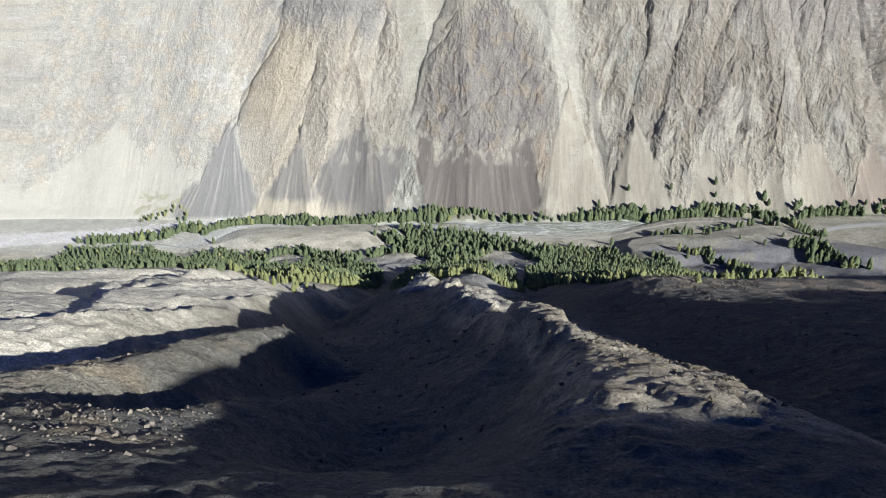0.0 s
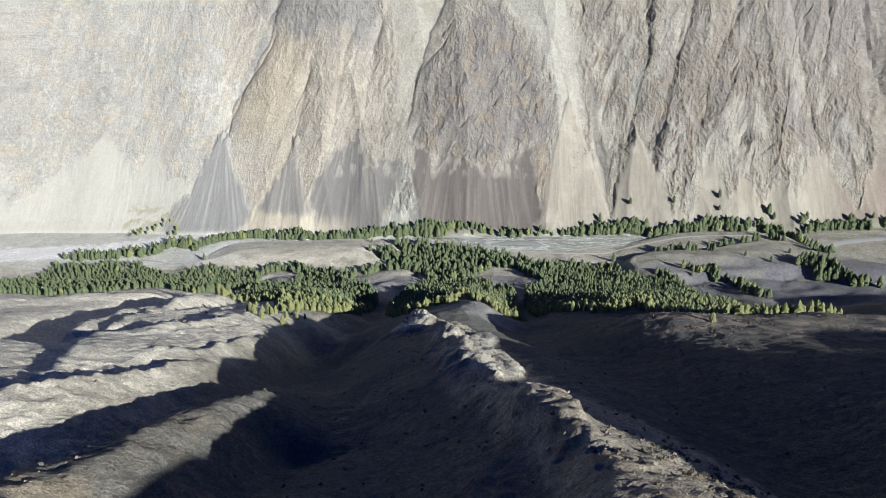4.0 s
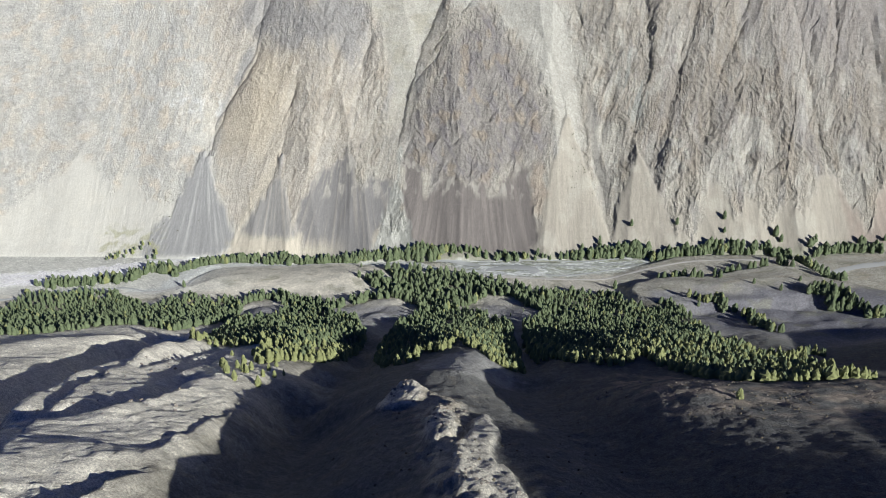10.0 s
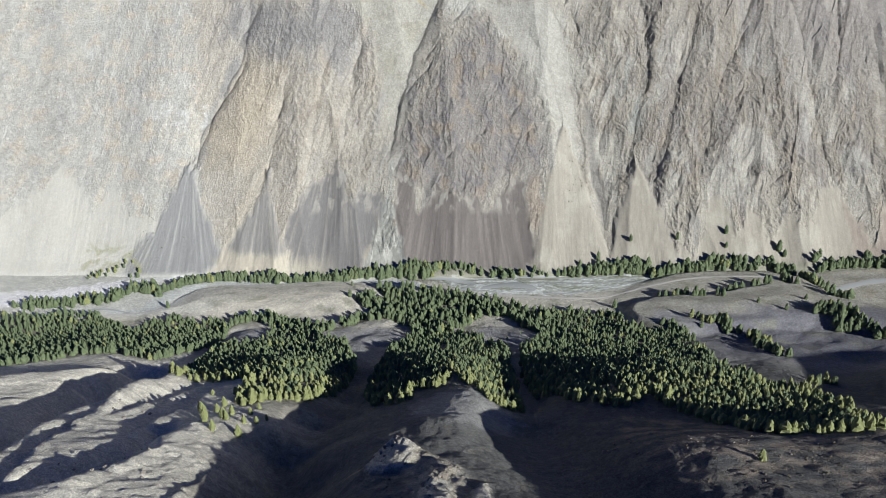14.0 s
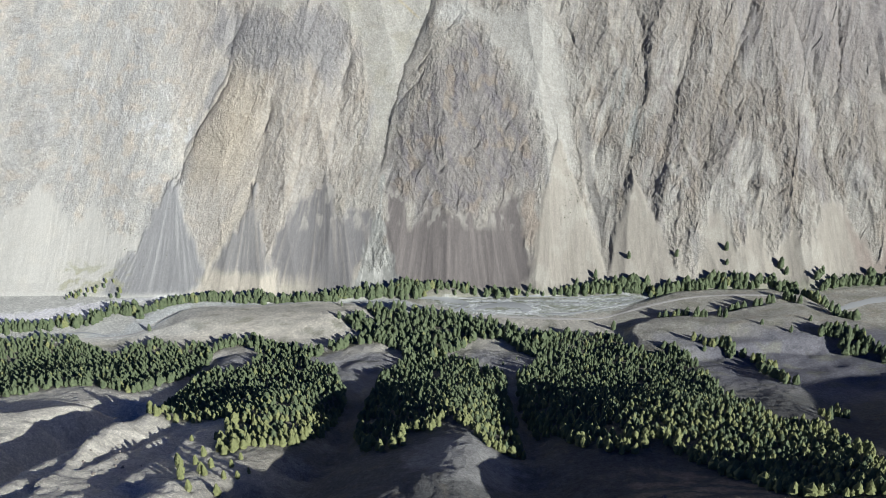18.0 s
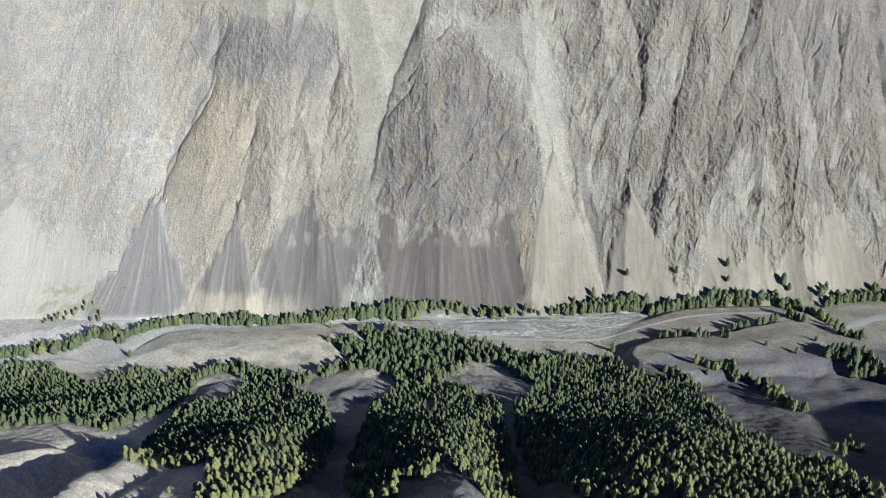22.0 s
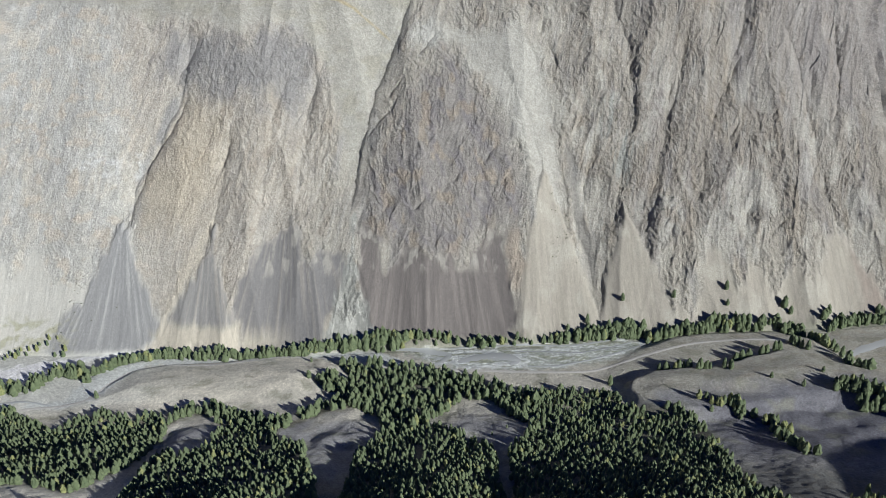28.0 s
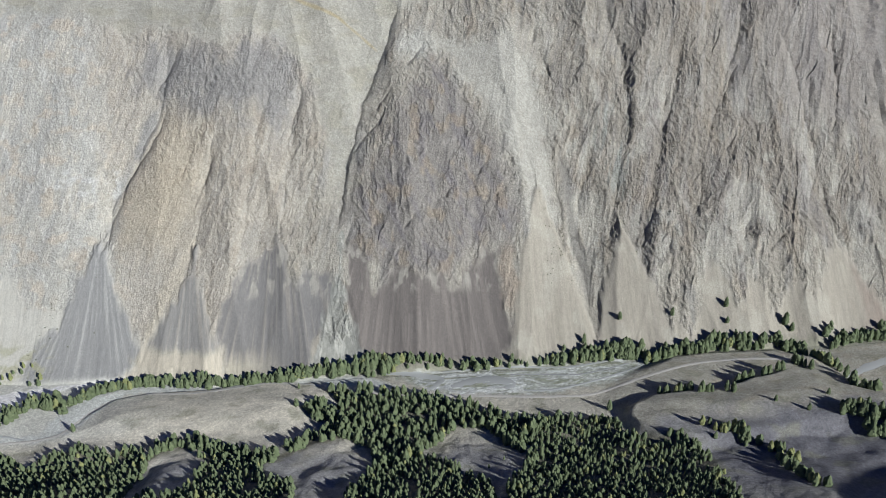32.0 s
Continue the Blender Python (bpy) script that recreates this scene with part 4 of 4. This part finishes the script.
def scatter(poly, gap, seed):
    """Places within an outline, about a gap apart."""
    rng = np.random.default_rng(seed)
    px, py = [p[0] for p in poly], [p[1] for p in poly]
    gxs, gys = np.meshgrid(np.arange(min(px), max(px), gap), np.arange(min(py), max(py), gap * 0.87))
    gxs = gxs + (np.arange(gxs.shape[0]) % 2)[:, None] * gap / 2
    x = gxs.ravel() + rng.uniform(-0.42, 0.42, gxs.size) * gap
    y = gys.ravel() + rng.uniform(-0.42, 0.42, gxs.size) * gap
    edge = inside(x, y, poly) + 2.5 * perlin(x / 9, y / 9, seed)
    keep = (edge > 0) & (perlin(x / 14, y / 14, seed + 3) > -0.5)
    return x[keep], y[keep], edge[keep]


CONIFERS, SMALL = [], []
for k in range(5):
    tv, tf, cv, cf = tree_parts(10 + k, 10, 11, 0.26 + 0.03 * (k % 3), 0.03 + 0.02 * (k % 2))
    for tone, mat in (("green", GREEN), ("yellow", YELLOW)):
        root = new("tree")
        root.location = (0, 0, -900)
        part("trunk", mesh_of("trunk", tv, tf, BARK), root)
        part("crown", mesh_of("crown", cv, cf, mat), root)
        tagged(root, "dark green conifer standing on the pale valley floor" if tone == "green" else "yellow-green conifer at the edge of the wood", "tree", "conifers")
        CONIFERS.append(root)
    SMALL.append(tree_parts(40 + k, 7, 9, 0.30 + 0.03 * (k % 4), 0.03))


def plant(xs, ys, sizes, yellow, rng):
    """Conifers as things of their own."""
    for x, y, z, size, tone in zip(xs, ys, place(xs, ys), sizes, yellow):
        kind = CONIFERS[2 * int(rng.integers(5)) + int(tone)]
        wide = size * rng.uniform(0.85, 1.2)
        copy_thing(kind, pose(x, y, z - 0.1, rng.uniform(-3, 3), rng.uniform(-3, 3), rng.uniform(0, 360)) @ Matrix.Diagonal((wide, wide, size, 1)))


def grown(name, x, y, size, tone, label, rng):
    """Many conifers in one mesh of trunks and one of crowns for each tone, under one wood."""
    z = place(x, y)
    wood = tagged(new(name), label, "forest", kind="stuff")
    for pick, mat in ((0, GREEN), (1, YELLOW)):
        vs, fs, base = [], [], 0
        for k in np.nonzero(tone == pick)[0]:
            _, _, cv, cf = SMALL[int(rng.integers(5))]
            a, wide = rng.uniform(0, 6.28), size[k] * rng.uniform(0.85, 1.25)
            c, s_ = math.cos(a) * wide, math.sin(a) * wide
            vs.append(np.stack([x[k] + c * cv[:, 0] - s_ * cv[:, 1], y[k] + s_ * cv[:, 0] + c * cv[:, 1], z[k] + size[k] * cv[:, 2] - 0.1], -1))
            fs.append(cf + base)
            base += len(cv)
        if vs:
            part("crowns", mesh_of("crowns", np.concatenate(vs), np.concatenate(fs), mat), wood)
    tv, tf = SMALL[0][0], SMALL[0][1]
    vs = np.concatenate([np.stack([x[k] + size[k] * tv[:, 0], y[k] + size[k] * tv[:, 1], z[k] + size[k] * tv[:, 2] * 0.8], -1) for k in range(len(x))])
    fs = np.concatenate([tf + k * len(tv) for k in range(len(x))])
    part("trunks", mesh_of("trunks", vs, fs, BARK), wood)
    return wood


rng = np.random.default_rng(5)
WORDS = {"west": "dense pale green conifer wood on the valley side", "middle": "yellow-green conifer wood on a sloping spur", "strip": "strip of conifers between bare clearings",
         "river": "open dark green conifer wood beside the river road", "dome": "dense sunlit conifer wood on a rounded knoll", "east": "large dense conifer wood, tops sunlit and floor shaded"}
alone = 0
for n, (key, (poly, gap, share, tall)) in enumerate(FORESTS.items()):
    x, y, edge = scatter(poly, 0.9 * gap, 300 + n)
    size = 0.84 * tall * rng.uniform(0.6, 1.25, len(x)) * np.where(edge < 6, 1.25, 1.0)
    near = smooth(-60, -170, y)
    tone = (rng.uniform(0, 1, len(x)) < share * (0.1 + 1.0 * near) + 0.45 * (edge < 6) * near).astype(int)
    rim = (edge < 4.5) & (rng.uniform(0, 1, len(x)) < 0.12)
    grown("forest", x[~rim], y[~rim], size[~rim], tone[~rim], WORDS[key], rng)
    plant(x[rim], y[rim], size[rim] * 1.15, tone[rim], rng)
    alone += int(rim.sum())

# rows of trees along banks and terraces: line, count, spread, height, share of yellow
ROWS = [
    ([(-440, 122), (-391, 126), (-349, 137), (-330, 156), (-302, 149)], 120, 8.0, 10.0, 0.15),
    ([(-318, 150), (-300, 150), (-277, 172), (-241, 178), (-211, 172)], 130, 3.0, 10.0, 0.1),
    ([(-211, 172), (-169, 169), (-128, 170), (-108, 171), (-78, 172)], 130, 2.6, 9.5, 0.1),
    ([(-78, 172), (-48, 173), (-18, 174)], 70, 4.0, 11.5, 0.1),
    ([(-18, 174), (2, 175), (24, 173), (58, 171), (84, 171)], 40, 3.2, 10.0, 0.12),
    ([(84, 171), (114, 169)], 6, 2.5, 9.0, 0.15),
    ([(122, 170), (156, 172), (182, 173), (203, 172)], 85, 4.0, 10.8, 0.05),
    ([(206, 166), (233, 168), (266, 173), (296, 173), (335, 173)], 115, 4.2, 10.8, 0.05),
    ([(340, 171), (354, 160), (368, 137), (364, 102), (368, 78)], 44, 3.0, 12.0, 0.1),
    ([(377, 174), (404, 176), (438, 178), (500, 182)], 70, 5.0, 10.8, 0.05),
    ([(202, 112), (215, 106), (227, 104)], 12, 2.0, 11.0, 0.05),
    ([(227, 98), (239, 96), (257, 93)], 12, 2.2, 9.5, 0.05),
    ([(269, 116), (288, 120), (312, 123)], 22, 2.0, 11.0, 0.05),
    ([(328, 144), (336, 134), (346, 128)], 5, 2.0, 9.5, 0.05),
    ([(219, 52), (236, 46), (250, 32), (264, 22), (260, -6), (262, -34)], 62, 5.5, 9.5, 0.3),
    ([(329, 58), (341, 48), (352, 38), (385, 10)], 80, 6.0, 11.5, 0.1),
    ([(236, -128), (254, -96), (268, -92), (262, -112)], 22, 7.0, 7.0, 0.5),
]
rows_rng = np.random.default_rng(8)
for line, count, spread, tall, share in ROWS:
    pts = np.array(line, float)
    t = np.sort(rows_rng.uniform(0, len(pts) - 1, count))
    x = np.interp(t, range(len(pts)), pts[:, 0]) + rows_rng.normal(0, spread * 0.6, count)
    y = np.interp(t, range(len(pts)), pts[:, 1]) + rows_rng.normal(0, spread * 0.6, count)
    size = tall * rows_rng.uniform(0.55, 1.15, count)
    tone = (rows_rng.uniform(0, 1, count) < share).astype(int)
    if count > 28:
        grown("tree_row", x, y, size, tone, "row of dark green conifers along the river bank", rows_rng)
    else:
        plant(x, y, size, tone, rows_rng)
# single trees on the foot of the wall, on the knoll and on the near slope: x, y, height, yellow
SINGLES = [(191, 197, 9, 0), (240, 197, 9, 0), (292, 200, 11, 0), (290, 189, 7, 0), (155, 184, 11, 0), (346, 189, 14, 0), (351, 185, 10, 0), (-280, 115, 8, 0), (-102, 154, 6, 0), (44, 118, 9, 0), (156, 96, 10, 0),
           (326, 77, 6, 0), (281, 72, 6, 0), (302, 60, 7, 0), (110, -326, 5.5, 1), (-118, -250, 7, 1), (-110, -262, 6.5, 1), (-100, -258, 7, 1), (-125, -232, 7, 1), (-112, -240, 7, 1), (-130, -222, 6, 1), (48, 22, 4, 0), (60, 30, 3.5, 0)]
SINGLES += [(-136, -186, 4.5, 1), (-121, -211, 6.3, 1), (-124, -182, 5.7, 1), (-103, -226, 5.1, 1), (-102, -214, 4.5, 1), (-121, -241, 6.3, 1), (-110, -242, 5.7, 1), (-102, -241, 5.1, 1), (-94, -230, 4.5, 1), (-112, -228, 6.3, 1), (-121, -223, 5.7, 1), (-97, -238, 5.1, 1)]
SINGLES += [(-392 + 9 * k % 62, 186 + (k * 37 % 17), 4.5 + (k * 13 % 5) * 0.8, k % 2) for k in range(16)]
plant(*[np.array(c, float) for c in list(zip(*SINGLES))[:3]], [c[3] for c in SINGLES], rows_rng)
for kind in CONIFERS:
    for ob in (*kind.children, kind):
        bpy.data.objects.remove(ob)


# ---- road, river, boulders ----
def smoothed(line, step):
    """A polyline rounded by a Catmull-Rom curve."""
    p = np.array([line[0], *line, line[-1]], float)
    out = []
    for k in range(1, len(p) - 2):
        n = max(2, int(np.hypot(*(p[k + 1] - p[k])) / step))
        for t in np.arange(n) / n:
            out.append(0.5 * (2 * p[k] + (p[k + 1] - p[k - 1]) * t + (2 * p[k - 1] - 5 * p[k] + 4 * p[k + 1] - p[k + 2]) * t**2 + (3 * p[k] - p[k - 1] - 3 * p[k + 1] + p[k + 2]) * t**3))
    return np.array(out + [p[-2]])


def ribbon(name, line, widths, lift, mat, across=5, step=3.0):
    """A strip laid on the land along a line, its width from the first to the last of widths."""
    c = smoothed(line, step)
    d = np.gradient(c, axis=0)
    d /= np.linalg.norm(d, axis=1)[:, None] + 1e-9
    wide = np.interp(np.linspace(0, 1, len(c)), np.linspace(0, 1, len(widths)), widths) * (1 + 0.15 * perlin(np.arange(len(c)) / 4, 0.5, 301))
    off = np.linspace(-0.5, 0.5, across)
    x = c[:, :1] - d[:, 1:] * wide[:, None] * off
    y = c[:, 1:] + d[:, :1] * wide[:, None] * off
    z = place(x.ravel(), y.ravel()).reshape(x.shape)
    z = 0.5 * z + 0.5 * z.mean(1, keepdims=True) + lift - 0.25 * (np.abs(off) > 0.45)
    idx = np.arange(x.size).reshape(x.shape)
    a, b, e, f = idx[:-1, :-1].ravel(), idx[:-1, 1:].ravel(), idx[1:, 1:].ravel(), idx[1:, :-1].ravel()
    tris = np.concatenate([np.stack([a, b, e], -1), np.stack([a, e, f], -1)])
    me = mesh_of(name, np.stack([x, y, z], -1).reshape(-1, 3), tris, mat, False)
    return new(name, me)


ROAD_LINE = [(-400, 96), (-334, 106), (-308, 107), (-290, 112), (-282, 130), (-266, 153), (-241, 161), (-194, 156), (-157, 161), (-128, 166), (-88, 159), (-48, 146), (-19, 138), (22, 132), (59, 128), (101, 122), (138, 119),
             (164, 125), (192, 134), (220, 142), (246, 148), (268, 150), (298, 150), (330, 146)]
tagged(ribbon("road", ROAD_LINE, (3.4, 3.4, 3.8, 3.4), 0.2, DUST), "pale dusty dirt road winding along the valley floor", "road", kind="structure")
m_water, nt_w, bs_w = material("river_water")
ripple = noise_of(nt_w, mapped(nt_w, (1.2, 1.2, 1.2)), 1.0, 4.0, 0.6)
bump_w = add_node(nt_w, "ShaderNodeBump", Strength=0.25, Distance=0.1)
nt_w.links.new(ripple, bump_w.inputs["Height"])
nt_w.links.new(bump_w.outputs[0], bs_w.inputs["Normal"])
bs_w.inputs["Base Color"].default_value = (0.42, 0.44, 0.43, 1)
bs_w.inputs["Roughness"].default_value = 0.22
STREAMS = [([(-30, 170), (-14, 169), (6, 165), (22, 158), (16, 146), (6, 142)], (2, 5, 9, 10, 7, 3)), ([(24, 168), (60, 169), (100, 167), (140, 164), (180, 170), (206, 168)], (2, 3, 2.5, 3, 2)),
           ([(30, 144), (50, 150), (70, 150), (84, 143), (76, 137)], (4, 12, 15, 12, 5)), ([(92, 132), (116, 130), (150, 138), (184, 150), (206, 162)], (3, 3.5, 3, 3, 2)),
           ([(84, 158), (110, 155), (138, 150), (160, 154), (192, 164)], (2, 3, 2.5, 3, 2)),
           ([(366, 118), (392, 132), (420, 142), (470, 150)], (5, 10, 12, 12)), ([(-470, 92), (-420, 104), (-383, 113), (-345, 116), (-318, 110)], (5, 5, 4, 3, 2))]
for line, widths in STREAMS:
    tagged(ribbon("river", line, widths, 0.18, m_water), "shallow milky grey river braid over pale gravel", "river", kind="structure")


def boulder_mesh(seed):
    """An angular stone about one unit across."""
    bm = bmesh.new()
    bmesh.ops.create_icosphere(bm, subdivisions=2, radius=0.5)
    rg = np.random.default_rng(seed)
    cuts = [(Vector(rg.normal(0, 1, 3)).normalized(), rg.uniform(0.2, 0.36)) for _ in range(14)]
    for v in bm.verts:
        for n, far in cuts:
            over = v.co.dot(n) - far
            if over > 0:
                v.co -= n * over
        v.co *= 1 + 0.08 * noise.noise(v.co * 5 + Vector((seed, 0, 0)))
        v.co.z *= 0.75
    me = bpy.data.meshes.new("boulder")
    bm.to_mesh(me)
    bm.free()
    me.materials.append(ROCKFACE)
    return me


STONES = [boulder_mesh(k) for k in range(6)]
# clusters of rocks: centre, spread across and along, count, size
CLUSTERS = [(-52, -556, 9, 12, 46, 1.5), (-75, -520, 10, 10, 16, 1.3), (-50, -446, 6, 3, 6, 1.6), (30, -490, 12, 14, 26, 1.3), (46, -530, 8, 8, 14, 1.4), (8, -425, 7, 14, 20, 1.8),
            (-5, -345, 8, 22, 30, 2.0), (-25, -306, 6, 6, 14, 2.4), (75, -287, 10, 5, 9, 2.0), (115, -318, 25, 8, 12, 1.5), (-130, -330, 20, 14, 16, 2.2), (-165, -215, 16, 24, 14, 2.4), (-110, -440, 14, 10, 10, 1.6)]
srng = np.random.default_rng(14)
for cx, cy, sx, sy, count, size in CLUSTERS:
    x, y = cx + srng.normal(0, sx * 0.6, count), cy + srng.normal(0, sy * 0.6, count)
    for a, b, c in zip(x, y, place(x, y)):
        ob = new("boulder", STONES[int(srng.integers(6))])
        sc = size * (0.6 if cy < -460 else 1.0) * srng.uniform(0.35, 1.2) * (1.6 if srng.uniform() < 0.1 else 1)
        ob.matrix_world = pose(a, b, c + 0.05 * sc, srng.uniform(-20, 20), srng.uniform(-20, 20), srng.uniform(0, 360)) @ Matrix.Diagonal((sc, sc * srng.uniform(0.7, 1.1), sc * srng.uniform(0.7, 1.1), 1))
        tagged(ob, "angular pale brown boulder lying on the stony slope", "boulder", "boulders on the slope")

# low shrubs on the wall's gullies and rubble, and loose stones on the near slope
bush = []
for cx, ch, sx, sh, count in ((240, 110, 45, 40, 110), (140, 90, 14, 35, 40), (205, 150, 14, 25, 50), (300, 120, 25, 40, 50), (-330, 60, 25, 25, 30), (-150, 95, 30, 10, 20)):
    bush += [(cx + srng.normal(0, sx * 0.6), 176 + max(ch + srng.normal(0, sh * 0.6), 12) * 0.93, srng.uniform(0.3, 0.9)) for _ in range(count)]
bush = np.array(bush)
ico = np.array([(1, 0, 0), (-0.6, 0.8, 0.1), (-0.5, -0.8, 0), (0.1, 0.1, 1.1), (0.2, 0, -0.6)])
itri = np.array([(0, 1, 3), (1, 2, 3), (2, 0, 3), (1, 0, 4), (2, 1, 4), (0, 2, 4)])
bz = place(bush[:, 0], bush[:, 1])
vs = np.concatenate([ico * [r, r, r * 0.9] + [x, y, z + 0.2 * r] for (x, y, r), z in zip(bush, bz)])
fs = np.concatenate([itri + 5 * k for k in range(len(bush))])
tagged(new("shrubs", mesh_of("shrubs", vs, fs, SHRUBS)), "scattered low dark green shrubs on the rocky slope", "shrubs", kind="stuff")

# fist to knee-high stones and dry scrub on the near slope
STONE_FIELDS = [(-52, -560, 16, 22, 420), (-78, -505, 14, 20, 220), (40, -515, 14, 28, 520), (22, -470, 10, 16, 160), (2, -400, 8, 30, 160), (-8, -330, 10, 20, 160), (-150, -300, 40, 60, 260), (110, -310, 50, 18, 160), (0, -520, 40, 50, 160)]
srng = np.random.default_rng(21)
x = np.concatenate([cx + srng.normal(0, sx * 0.6, n) for cx, cy, sx, sy, n in STONE_FIELDS])
y = np.concatenate([cy + srng.normal(0, sy * 0.6, n) for cx, cy, sx, sy, n in STONE_FIELDS])
z = place(x, y)
cubes = np.array([(a, b, c) for c in (-0.4, 0.5) for b in (-0.5, 0.5) for a in (-0.5, 0.5)], float)
cube_tris = np.array([(0, 2, 1), (1, 2, 3), (4, 5, 6), (5, 7, 6), (0, 1, 4), (1, 5, 4), (2, 6, 3), (3, 6, 7), (0, 4, 2), (2, 4, 6), (1, 3, 5), (3, 7, 5)])
vs, fs = [], []
for k in range(len(x)):
    r = srng.uniform(0.07, 0.19) * (2.2 if srng.uniform() < 0.12 else 1)
    turn = np.array(Euler(srng.uniform(-0.7, 0.7, 3) + np.array([0, 0, srng.uniform(0, 6)])).to_matrix())
    shape = cubes * srng.uniform(0.45, 1.15, (8, 3)) * [1.3, 1.0, 0.8]
    vs.append((shape * 2 * r) @ turn.T + [x[k], y[k], z[k] + 0.15 * r])
    fs.append(cube_tris + 8 * k)
tagged(new("stones", mesh_of("stones", np.concatenate(vs), np.concatenate(fs), ROCKFACE)), "loose angular stones strewn over the dry slope", "stones", kind="stuff")
SCRUB = plain_material("dry_scrub", (0.10, 0.09, 0.065), (0.19, 0.165, 0.12), 0.7, 0.95, 0.5)
SCRUB_FIELDS = [(0, -480, 60, 70, 140), (-20, -380, 40, 60, 60), (70, -400, 60, 90, 80), (40, -520, 14, 26, 260), (140, -320, 60, 30, 160)]
x = np.concatenate([cx + srng.normal(0, sx * 0.6, n) for cx, cy, sx, sy, n in SCRUB_FIELDS])
y = np.concatenate([cy + srng.normal(0, sy * 0.6, n) for cx, cy, sx, sy, n in SCRUB_FIELDS])
keep = perlin(x / 9, y / 9, 411) > -0.1
x, y = x[keep], y[keep]
z = place(x, y)
vs, fs = [], []
for k in range(len(x)):
    for _ in range(5):
        a, r = srng.uniform(0, 6.28), srng.uniform(0.18, 0.5)
        c = [x[k] + 0.6 * r * math.cos(3 * a), y[k] + 0.6 * r * math.sin(3 * a), z[k] + 0.2 * r]
        turn = np.array(Euler((0, 0, a)).to_matrix())
        fs.append(itri + 5 * len(vs))
        vs.append((ico * r * srng.uniform(0.6, 1.2, (5, 3))) @ turn.T + c)
tagged(new("scrub", mesh_of("scrub", np.concatenate(vs), np.concatenate(fs), SCRUB)), "low dry brownish scrub on the shaded slope", "scrub", kind="stuff")
